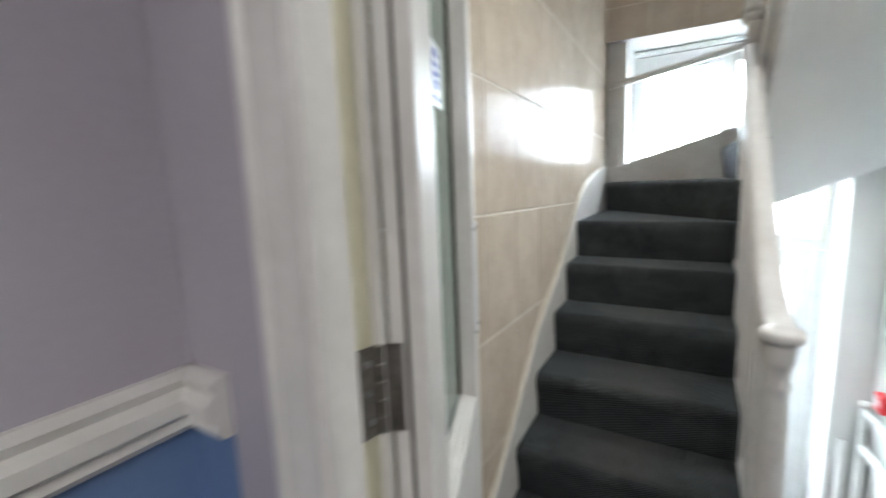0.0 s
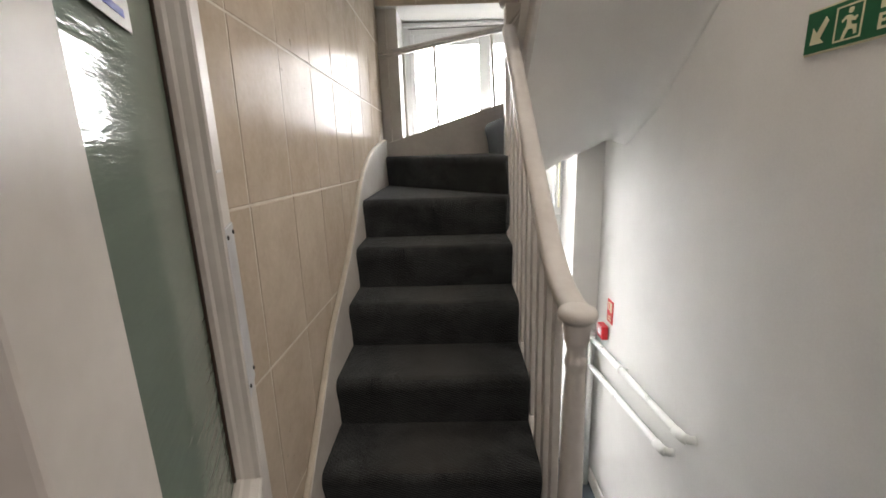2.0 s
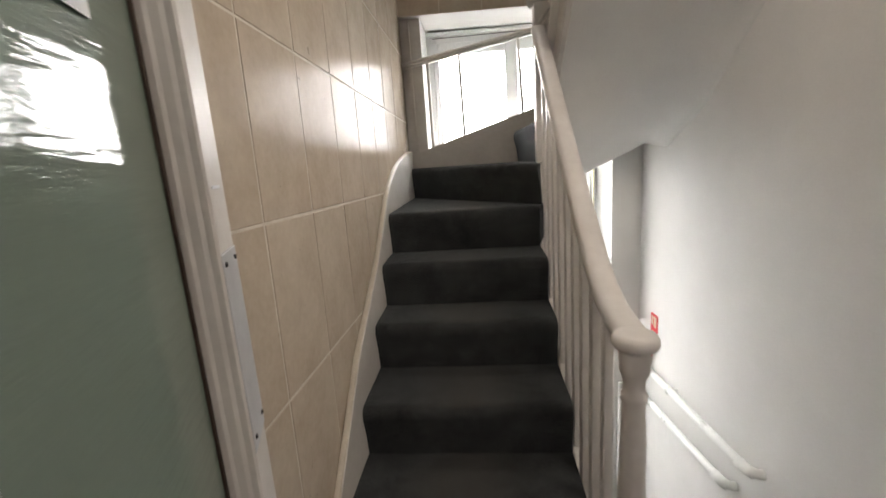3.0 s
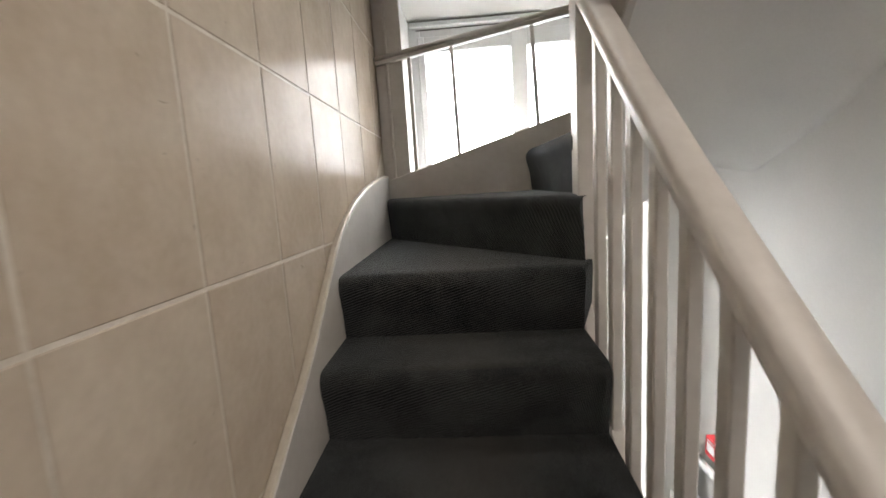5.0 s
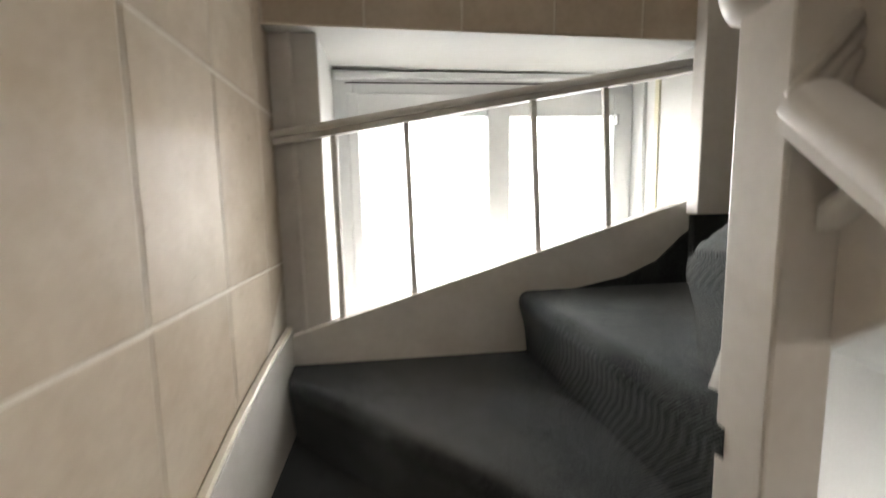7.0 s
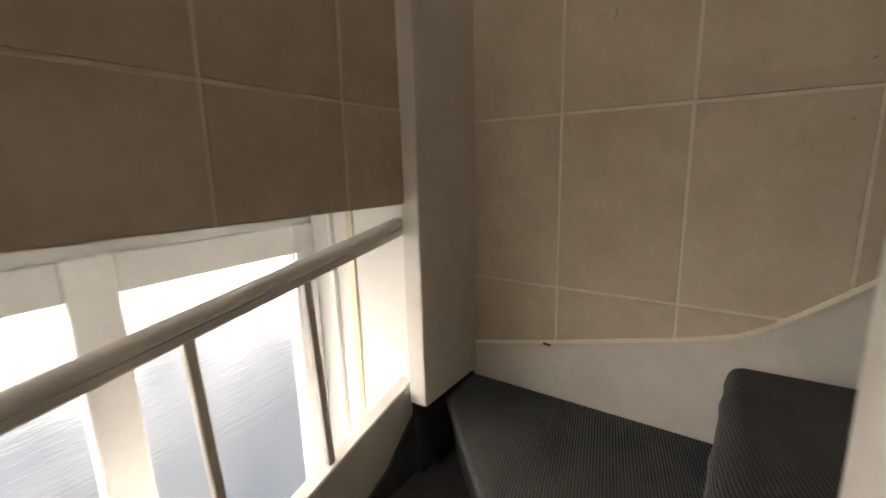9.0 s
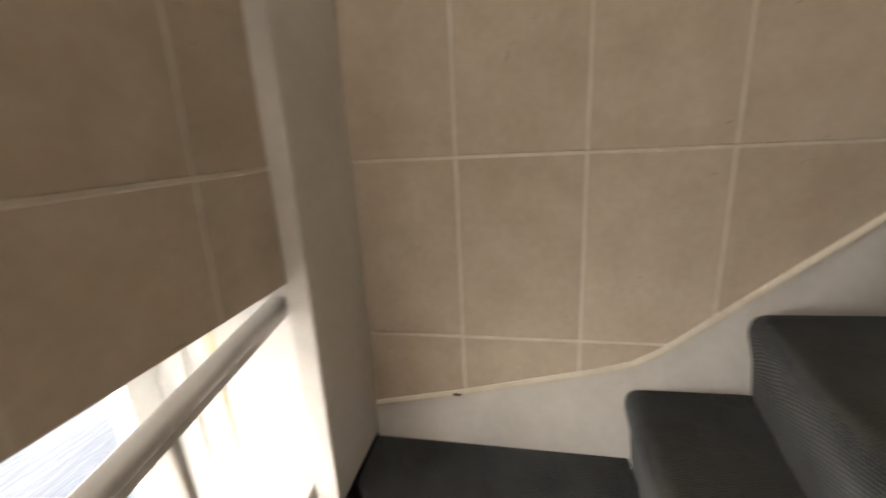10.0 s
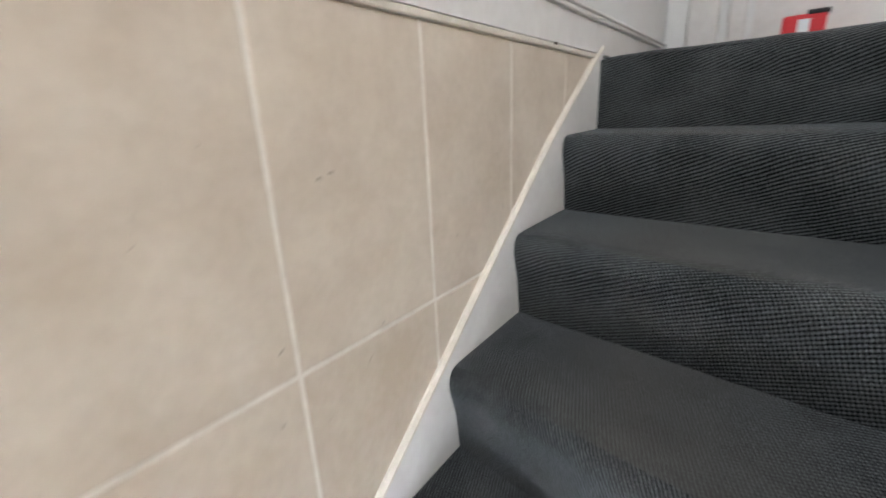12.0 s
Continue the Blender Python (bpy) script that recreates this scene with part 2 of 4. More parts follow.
def box(x0, x1, y0, y1, z0, z1, w=0.0, seg=2):
    bm = bmesh.new()
    bmesh.ops.create_cube(bm, size=1, matrix=Matrix.Translation(((x0 + x1) / 2, (y0 + y1) / 2, (z0 + z1) / 2)) @ Matrix.Diagonal((x1 - x0, y1 - y0, z1 - z0, 1)))
    return bevel(bm, w, seg)


def prism(points, axis, a0, a1, w=0.0, seg=1):
    """A flat outline pushed from a0 to a1 along x, y or z; the outline's two numbers are the other two axes in order."""
    bm = bmesh.new()
    i = "xyz".index(axis)

    def place(p, a):
        q = list(p)
        q.insert(i, a)
        return q
    rings = [[bm.verts.new(place(p, a)) for p in points] for a in (a0, a1)]
    bm.faces.new(rings[0])
    bm.faces.new(list(reversed(rings[1])))
    n = len(points)
    for k in range(n):
        bm.faces.new((rings[0][k], rings[1][k], rings[1][(k + 1) % n], rings[0][(k + 1) % n]))
    bmesh.ops.recalc_face_normals(bm, faces=bm.faces)
    return bevel(bm, w, seg)


def lathe(profile, x, y, steps=28):
    """A turned shape from (radius, height) rows."""
    bm = bmesh.new()
    rings = []
    for r, z in profile:
        rings.append([bm.verts.new((x + r * math.cos(2 * math.pi * k / steps), y + r * math.sin(2 * math.pi * k / steps), z)) for k in range(steps)])
    for a, b in zip(rings, rings[1:]):
        for k in range(steps):
            bm.faces.new((a[k], a[(k + 1) % steps], b[(k + 1) % steps], b[k]))
    bm.faces.new(list(reversed(rings[0])))
    bm.faces.new(rings[-1])
    return bm


def sweep(points, outline, up=Vector((0, 0, 1))):
    """An outline (side, height) carried along a line of points."""
    bm = bmesh.new()
    rings = []
    pts = [Vector(p) for p in points]
    for k, p in enumerate(pts):
        d = (pts[min(k + 1, len(pts) - 1)] - pts[max(k - 1, 0)]).normalized()
        side = d.cross(up).normalized()
        top = side.cross(d)
        rings.append([bm.verts.new(p + side * a + top * b) for a, b in outline])
    n = len(outline)
    for a, b in zip(rings, rings[1:]):
        for k in range(n):
            bm.faces.new((a[k], a[(k + 1) % n], b[(k + 1) % n], b[k]))
    bm.faces.new(list(reversed(rings[0])))
    bm.faces.new(rings[-1])
    return bm


def ring(r, n=16):
    return [(r * math.cos(2 * math.pi * k / n), r * math.sin(2 * math.pi * k / n)) for k in range(n)]


def clip(poly, a, b, c):
    """Keeps the part of an outline where a*u + b*v <= c."""
    out = []
    for p, q in zip(poly, poly[1:] + poly[:1]):
        dp, dq = a * p[0] + b * p[1] - c, a * q[0] + b * q[1] - c
        if dp <= 0:
            out.append(p)
        if dp * dq < 0:
            s = dp / (dp - dq)
            out.append((p[0] + s * (q[0] - p[0]), p[1] + s * (q[1] - p[1])))
    return out


def tile_mesh(outline, thick):
    """A tile in its own u, v plane, with eased edges; its back lies at zero."""
    cu, cv = sum(p[0] for p in outline) / len(outline), sum(p[1] for p in outline) / len(outline)
    bm = bmesh.new()
    rings = []
    for inset, h in ((0, 0), (0, thick - 0.0015), (0.0015, thick)):
        row = []
        for u, v in outline:
            l = math.hypot(u - cu, v - cv) or 1
            row.append(bm.verts.new((u - (u - cu) / l * inset * 1.4, v - (v - cv) / l * inset * 1.4, h)))
        rings.append(row)
    n = len(outline)
    for a, b in zip(rings, rings[1:]):
        for k in range(n):
            bm.faces.new((a[k], a[(k + 1) % n], b[(k + 1) % n], b[k]))
    bm.faces.new(rings[-1])
    me = bpy.data.meshes.new("tile")
    bm.to_mesh(me)
    bm.free()
    me.materials.append(TILE)
    return me


def tiling(parent, frame_matrix, us, vs, thick, cuts=(), rng=None):
    """Tiles between the joint lines us and vs, as parts of parent. frame_matrix takes u, v, out to the world. cuts: (a, b, c), keeping a*u + b*v <= c."""
    shared = {}
    g = 0.0029
    for u0, u1 in zip(us, us[1:]):
        for v0, v1 in zip(vs, vs[1:]):
            whole = [(u0 + g, v0 + g), (u1 - g, v0 + g), (u1 - g, v1 - g), (u0 + g, v1 - g)]
            poly = whole
            for c in cuts:
                poly = clip(poly, *c) if poly else poly
            if len(poly) < 3:
                continue
            wob = Matrix.Translation((0, 0, rng.uniform(-0.0003, 0.0003))) @ Euler((rng.uniform(-0.002, 0.002), rng.uniform(-0.002, 0.002), 0)).to_matrix().to_4x4()
            if poly == whole:
                key = (round(u1 - u0, 4), round(v1 - v0, 4))
                if key not in shared:
                    shared[key] = tile_mesh([(p[0] - u0, p[1] - v0) for p in whole], thick)
                ob = new("tile", shared[key])
                ob.parent = parent
                ob.matrix_world = frame_matrix @ Matrix.Translation((u0, v0, 0)) @ wob
            else:
                area2 = sum(p[0] * q[1] - q[0] * p[1] for p, q in zip(poly, poly[1:] + poly[:1]))
                if abs(area2) < 0.002:
                    continue
                cu, cv = poly[0]
                ob = new("tile", tile_mesh([(p[0] - cu, p[1] - cv) for p in poly], thick))
                ob.parent = parent
                ob.matrix_world = frame_matrix @ Matrix.Translation((cu, cv, 0)) @ wob


def steps_range(first, step, low, high):
    """Joint lines on a module that passes through first, cut at low and high."""
    k = math.ceil((low - first) / step + 1e-6)
    out = [low]
    while first + k * step < high - 1e-6:
        if first + k * step - out[-1] > 0.02:
            out.append(first + k * step)
        k += 1
    if high - out[-1] < 0.02 and len(out) > 1:
        out[-1] = high
    else:
        out.append(high)
    return out


# ---- the plan ----
RISE = 0.185
XL, XR = 0.0, 1.43           # faces of the two long walls
YW = 2.13                    # face of the window wall
YR = 2.188                   # face of the set-back panel under the tiles
YD = -0.68                   # room face of the doorway wall
ZH = -0.99                   # floor of the lower hall
ZU = 16 * RISE               # upper landing
ZT = 5.1                     # ceiling

# ---- setting ----
def structure(name, bm, mat, label, category):
    ob = mesh_object(name, bm, mat)
    return tagged(ob, label, category, kind="structure")


structure("floor", box(-0.25, 0.74, -0.72, 0.12, -0.2, 0.0, 0.0), CARPET, "dark charcoal carpeted landing floor at the stair foot", "floor")
structure("floor_room", box(-0.02, 3.3, -4.0, -0.72, -0.2, 0.0, 0.0), CARPET, "dark carpeted floor of the room by the doorway", "floor")
structure("floor_hall", box(0.74, 1.45, 1.0, 2.55, ZH - 0.15, ZH, 0.0), HALLFLOOR, "blue-grey vinyl floor of the lower hall", "floor")
wall_left = structure("wall_left", box(-0.2, XL - 0.0025, -0.60, YR + 0.02, -0.2, ZT), GROUT, "long stair wall faced with beige tiles and pale grout", "wall")
wall_right = structure("wall_right", box(XR, XR + 0.2, -2.2, 2.6, -1.2, ZT), WALL, "white painted wall beside the stairs, with pipes", "wall")


def window_wall():
    bm = bmesh.new()
    for piece in (box(-0.2, 0.124, YR, 2.60, -1.2, 2.40), box(1.20, 1.435, YW, 2.60, 1.50, ZT), box(1.258, 1.435, YW, 2.60, -1.2, 1.50),
                  prism([(-0.2, 2.378), (1.20, 2.357), (1.20, ZT), (-0.2, ZT)], "y", YW, 2.60)):
        me = bpy.data.meshes.new("piece")
        piece.to_mesh(me)
        piece.free()
        bm.from_mesh(me)
        bpy.data.meshes.remove(me)
    return bm


wall_window = structure("wall_window", window_wall(), WALL, "thick white window wall with a deep opening, tiled above", "wall")
structure("wall_under_stairs", prism([(0.0, -1.2), (YW - 0.01, -1.2), (YW - 0.01, 1.22), (1.40, 1.15), (0.02, -0.01)], "x", 0.704, 0.7415), WALL, "white painted panel under the lower flight", "wall")
structure("ceiling", box(-0.2, 1.65, -2.2, 2.65, ZT, ZT + 0.1), WALL, "white painted ceiling over the stairwell", "ceiling")
structure("ceiling_room", box(-0.2, 3.3, -4.0, YD, 2.45, 2.55), WALL, "white painted ceiling of the room", "ceiling")
structure("wall_room_left", box(-0.2, 0.02, -4.0, YD - 0.001, 1.27, 2.45), LILAC, "lilac grey painted room wall above a rail", "wall")
structure("wall_room_left_dado", box(-0.2, 0.02, -4.0, YD - 0.001, -0.2, 1.268), BLUE, "blue painted lower room wall below a rail", "wall")
structure("wall_room_back", box(-0.2, 3.3, -4.2, -4.0, -0.2, 2.45), LILAC, "lilac grey painted back wall of the room", "wall")
structure("wall_room_right", box(3.3, 3.5, -4.2, YD, -0.2, 2.45), LILAC, "lilac grey painted far wall of the room", "wall")


def door_wall():
    bm = bmesh.new()
    for x0, x1, z0, z1 in ((-0.2, 0.235, -0.2, 2.45), (1.395, 3.3, -0.2, 2.45), (0.235, 1.395, 2.06, 2.45)):
        b = box(x0, x1, YD, -0.60, z0, z1)
        me = bpy.data.meshes.new("piece")
        b.to_mesh(me)
        b.free()
        bm.from_mesh(me)
        bpy.data.meshes.remove(me)
    return bm


structure("wall_doorway", door_wall(), LILAC, "lilac painted wall around the doorway to the stairs", "wall")
structure("wall_above_doorway", box(-0.2, 1.43, -0.61, -0.595, 2.06, 2.7), WALL, "white painted wall above the doorway", "wall")


def moulding(points, depth, height, flip=1):
    """A rail with a beaded face, carried along a line; depth sideways."""
    o = [(0, 0), (depth * 0.45, 0), (depth * 0.7, height * 0.12), (depth * 0.55, height * 0.25), (depth, height * 0.38), (depth, height * 0.62), (depth * 0.6, height * 0.75), (depth * 0.75, height * 0.9), (depth * 0.3, height), (0, height)]
    return sweep(points, [(flip * a, b) for a, b in o])


structure("trim_dado", moulding([(0.02, -4.0, 1.225), (0.02, YD - 0.001, 1.225)], 0.03, 0.075), PAINT, "moulded cream dado rail between lilac and blue", "dado rail")
structure("trim_dado_return", moulding([(0.02, YD, 1.225), (0.095, YD, 1.225)], 0.03, 0.075), PAINT, "moulded cream dado rail returning to the doorway", "dado rail")
structure("wall_doorway_dado", box(0.02, 0.095, YD - 0.004, YD - 0.0005, 0, 1.225), BLUE, "blue painted panel below the rail beside the doorway", "wall")

# upper landing
structure("floor_landing", box(0.76, XR - 0.001, -2.2, 0.36, ZU - 0.21, ZU - 0.004), CARPET, "dark carpeted upper landing floor", "floor")
structure("floor_landing_side", box(-0.2, 0.76, -2.2, -0.62, ZU - 0.21, ZU - 0.004), CARPET, "dark carpeted upper landing floor by the stairwell", "floor")
SKIRT = [(-0.004, 0.010), (0.005, 0.010), (0.005, 0.080), (0.010, 0.082), (0.012, 0.086), (0.010, 0.090), (0.007, 0.092), (0.007, 0.095), (0.011, 0.098), (0.011, 0.102), (0.006, 0.106), (-0.004, 0.106)]
structure("skirting_landing", sweep([(XR - 0.02, 2.085, ZU), (XR - 0.02, -0.40, ZU)], SKIRT), PAINT, "white moulded skirting board above the tiles and the upper landing", "skirting")
structure("wall_landing_facing", box(XR - 0.02, XR + 0.001, -0.40, 2.088, ZU + 0.010, ZT), WALL, "white painted wall above the tiles", "wall")


structure("wall_landing", box(-0.2, XR, -0.60, -0.42, ZU, ZT), WALL, "white painted wall closing the upper landing", "wall")

# ---- tiled faces ----
rng = random.Random(4)
PV = 0.402
to_left = Matrix(((0, 0, 1, XL - 0.0025), (1, 0, 0, 0), (0, 1, 0, 0), (0, 0, 0, 1)))


def tilted(u, v, degrees):
    """Tiles laid a little out of level, turned about the point u, v."""
    return Matrix.Translation((u, v, 0)) @ Matrix.Rotation(radians(degrees), 4, "Z") @ Matrix.Translation((-u, -v, 0))


to_right = Matrix(((0, 0, -1, XR - 0.0175), (1, 0, 0, 0), (0, 1, 0, 0), (0, 0, 0, 1)))
to_window = Matrix(((1, 0, 0, 0), (0, 0, -1, YW - 0.003), (0, 1, 0, 0), (0, 0, 0, 1)))

# ---- the stairs ----
# riser lines of each step: wall end, then inner end
NX, NY = 0.742, 1.401
risers = {
    1: ((0.02, -0.055), (0.70, -0.055)), 2: ((0.02, 0.165), (0.70, 0.165)), 3: ((0.02, 0.386), (0.70, 0.386)),
    4: ((0.02, 0.613), (0.70, 0.613)), 5: ((0.02, 0.865), (0.70, 0.865)), 6: ((0.02, 1.064), (0.70, 1.064)), 7: ((0.02, 1.274), (0.70, 1.274)),
    8: ((0.008, 2.078), (0.698, 1.332)), 9: ((0.662, 2.150), (0.700, 1.42)), 10: ((1.30, 2.125), (0.757, 1.575)),
    11: ((1.412, 1.508), (0.80, 1.530)), 12: ((1.412, 1.288), (0.80, 1.375)), 13: ((1.412, 1.076), (0.80, 1.165)),
    14: ((1.412, 0.836), (0.80, 0.910)), 15: ((1.412, 0.600), (0.80, 0.650)), 16: ((1.412, 0.352), (0.80, 0.380)),
}
backs = {
    7: [(0.76, 1.40), (0.008, 2.15)], 8: [(0.725, 1.38), (0.76, 1.44), (0.70, 2.152), (0.008, 2.152)],
    9: [(0.80, 1.44), (0.84, 1.56), (1.38, 2.09), (1.38, 2.152)], 10: [(0.757, 1.440), (0.785, 1.445), (0.80, 1.455), (1.412, 1.49), (1.412, 2.125)],
}
NOSE = ((-0.024, -RISE - 0.005), (-0.016, -0.110), (-0.010, -0.080), (-0.005, -0.060), (-0.001, -0.045), (0.0, -0.030), (-0.003, -0.016), (-0.010, -0.006), (-0.022, -0.001), (-0.035, 0.0))


def carpeted_step(n, parent):
    """A carpet-wrapped step: its top outline, with a rounded nose along the riser line."""
    z = n * RISE + (0.006 if n > 9 else 0)
    a, b = Vector(risers[n][0]), Vector(risers[n][1])
    if n in backs:
        rest = [Vector(p) for p in backs[n]]
    elif n == 16:
        rest = [b + Vector((0, -0.10)), a + Vector((0, -0.06))]
    else:
        na, nb = Vector(risers[n + 1][0]), Vector(risers[n + 1][1])
        sign = 1 if n < 8 else -1
        rest = [nb + Vector((0, 0.04 * sign)), na + Vector((0, 0.04 * sign))]
    mid = sum(rest, Vector((0, 0))) / len(rest)
    d = (b - a).normalized()
    out = Vector((d.y, -d.x))
    if out.dot(mid - a) > 0:
        out = -out
    cuts = 14
    wave = [noise.noise(Vector((n * 3.1, k * 0.8, 0))) * 0.004 for k in range(cuts + 1)]
    bm = bmesh.new()
    rings = []
    for off, h in NOSE:
        row = []
        for k in range(cuts + 1):
            s = k / cuts
            pinch = 0.003 * (1 if k in (0, cuts) else 0)
            p = a.lerp(b, s) + out * (off + wave[k] - pinch)
            row.append(bm.verts.new((p.x, p.y, z + h + (wave[k] * 0.5 - (0.005 if k in (0, cuts) else 0) if h > -0.1 else 0))))
        for i, p in enumerate(rest):
            row.append(bm.verts.new((p.x, p.y, z + (h if n < 9 or (n == 10 and i < 2) else max(h, -0.015)))))
        rings.append(row)
    m = len(rings[0])
    for r0, r1 in zip(rings, rings[1:]):
        for k in range(m):
            bm.faces.new((r0[k], r0[(k + 1) % m], r1[(k + 1) % m], r1[k]))
    bm.faces.new(rings[-1])
    if n != 10:
        bm.faces.new(list(reversed(rings[0])))
    ob = part("step", bm, CARPET, parent, smooth=True)
    ob.data.set_sharp_from_angle(angle=radians(50))
    return ob


staircase = empty("staircase", "winding staircase with charcoal ribbed carpet and white strings", "staircase")
for n in range(1, 17):
    carpeted_step(n, staircase)


def line_z(y, table):
    for (y0, z0), (y1, z1) in zip(table, table[1:]):
        if y0 <= y <= y1:
            return z0 + (z1 - z0) * (y - y0) / (y1 - y0)
    return table[-1][1]


# wall strings: their upper edges
left_top = [(-0.10, 0.20), (0.333, 0.594), (0.656, 0.895), (1.003, 1.115), (1.09, 1.182), (1.21, 1.285), (1.30, 1.362), (1.37, 1.408), (1.44, 1.440), (1.53, 1.478), (1.61, 1.502), (1.72, 1.528), (1.84, 1.548), (1.96, 1.565), (2.160, 1.582)]
right_top = [(0.345, 2.985), (0.412, 2.94), (0.667, 2.764), (0.942, 2.539), (1.079, 2.424), (1.31, 2.233), (1.345, 2.203), (1.405, 2.153), (1.45, 2.118), (1.495, 2.092), (1.55, 2.074), (1.60, 2.061), (1.70, 2.036), (1.863, 1.995), (2.09, 1.945)]


def wall_string(table, x0, x1, drop):
    outline = [(y, z) for y, z in table] + [(y, z - drop) for y, z in reversed(table)]
    return prism(outline, "x", x0, x1)


part("wall_string", wall_string(left_top, 0.0, 0.022, 0.5), PAINT, staircase, "white painted wall string with a curved top")
part("string_trim", sweep([(0.012, y, z) for y, z in left_top], [(-0.011, -0.002), (0.007, -0.002), (0.007, 0.003), (0.004, 0.007), (-0.007, 0.007), (-0.011, 0.003)]), TRIM, staircase, "cream trim along the tiles")
part("wall_string", wall_string(right_top, 1.404, XR - 0.001, 0.30), PAINT, staircase, "white painted wall string with a curved foot")
part("string_trim", sweep([(1.414, y, z) for y, z in right_top], [(-0.013, -0.002), (0.013, -0.002), (0.013, 0.004), (0.008, 0.010), (-0.008, 0.010), (-0.013, 0.004)]), TRIM, staircase, "cream trim along the tiles")
# string across the window opening
part("window_string", prism([(0.0, 1.558), (1.199, 1.916), (1.199, 1.46), (0.0, 1.03)], "y", 2.148, 2.186, 0.003), PAINT, staircase, "white painted string across the window")
# two added carpet pieces, standing in for the deep shade at the winders
part("shade_infill", prism([(0.80, 1.655), (1.20, 1.655), (1.20, 1.830), (1.165, 1.805), (1.09, 1.735), (0.985, 1.690)], "y", 2.140, 2.1485, 0.002), CARPET, staircase, "dark carpet-covered infill for the shaded tread corner below the string")
part("shade_infill", box(1.186, 1.40, 2.119, 2.1430, 1.655, 1.869, 0.002), CARPET, staircase, "dark carpet-covered infill for the shaded riser under the pipe boxing")
# outer string of the lower flight, set below the tread ends
part("outer_string", prism([(-0.06, 0.02), (0.10, 0.10), (1.30, 1.11), (1.40, 1.20), (1.40, 0.90), (0.02, -0.2), (-0.06, -0.2)], "x", 0.702, 0.738, 0.004), PAINT, staircase, "white painted outer string")
# inner string of the upper flight
part("outer_string", prism([(0.30, 3.02), (0.42, 2.96), (1.34, 2.23), (1.43, 2.16), (1.43, 1.72), (0.30, 2.60)], "x", 0.774, 0.799, 0.004), PAINT, staircase, "white painted outer string")


def soffit():
    """The smooth underside of the winders and the upper flight."""
    bm = bmesh.new()
    ys = [0.30 + 0.09 * k for k in range(12)] + [1.42 + 0.0282 * k for k in range(26)]
    rows = []
    for y in ys:
        row = []
        for k in range(17):
            x = (0.745 + 0.385 * k / 6) if k < 7 else 1.13 + 0.30 * math.sin(math.pi / 2 * (k - 6) / 10)
            line = 1.393 + 0.36 * (x - 1.026)
            flat = 1.785 - 0.796 * (y - 1.504)
            z = flat
            if y > 1.42:
                far = 1.58 + 0.545 * (x - 0.745) / 0.685
                s = min(1, (y - 1.42) / (far - 1.42))
                z = 1.852 * (1 - s) + line * s
            t = max(0.0, (x - 1.13) / 0.30)
            z -= 0.19 * (1 - math.sqrt(max(0.0, 1 - min(1, t) ** 2))) * min(1, (2.125 - y) / 0.35)
            row.append(bm.verts.new((x, y, z)))
        rows.append(row)
    for a, b in zip(rows, rows[1:]):
        for k in range(16):
            bm.faces.new((a[k], a[k + 1], b[k + 1], b[k]))
    ob = part("soffit", bm, WALL, staircase, "smooth white plastered underside", smooth=True)
    mod = ob.modifiers.new("thick", "SOLIDIFY")
    mod.thickness, mod.offset = 0.02, 1
    return ob


soffit()
part("soffit_landing", box(0.745, XR, -0.60, 0.31, 2.72, 2.745), WALL, staircase, "white plastered underside of the landing")
# steps down to the hall
down = empty("lower_staircase", "short flight of dark carpeted steps down to the hall", "staircase")
for k in range(5):
    part("step", box(0.742, XR, 0.0 + 0.22 * k - (0.6 if k == 0 else 0), 0.24 + 0.22 * k, ZH, -0.198 * k - (0.0 if k else 0.002), 0.012), CARPET, down)
# boxed pipes in the corner
pilaster = box(1.170, XR + 0.001, 2.086, 2.135, 1.872, ZT, 0.004)
structure("pipe_boxing", pilaster, PAINT, "white painted pipe boxing in the window corner", "boxing")
structure("pilaster_left", box(0.0, 0.126, YR - 0.014, YR + 0.004, 1.45, 2.372, 0.003), PAINT, "white painted panel beside the window", "panel")
structure("trim_panel_left", box(0.046, 0.060, YR - 0.026, YR - 0.013, 1.56, 2.372, 0.004), PAINT, "white painted cover strip beside the window", "trim")

# ---- balustrade of the lower flight ----
balustrade = empty("balustrade", "white painted balustrade with turned newel posts", "balustrade")
RX = 0.72
rail = [(RX, 0.164, 1.152), (RX, 0.23, 1.155), (RX, 0.30, 1.166), (RX, 0.37, 1.192), (RX, 0.45, 1.240), (RX, 0.58, 1.345), (RX, 0.80, 1.528), (RX, 1.00, 1.702), (RX, 1.20, 1.882), (RX, 1.36, 2.022)]
RAILSHAPE = [(-0.019, -0.028), (0.019, -0.028), (0.020, -0.016), (0.026, -0.013), (0.030, -0.007), (0.031, 0.004), (0.029, 0.014), (0.023, 0.021), (0.012, 0.0245), (0.0, 0.0255), (-0.012, 0.0245), (-0.023, 0.021), (-0.029, 0.014), (-0.031, 0.004), (-0.030, -0.007), (-0.026, -0.013), (-0.020, -0.016)]
part("handrail", sweep(rail, RAILSHAPE), PAINT, balustrade, "white painted handrail", smooth=True).data.set_sharp_from_angle(angle=radians(40))
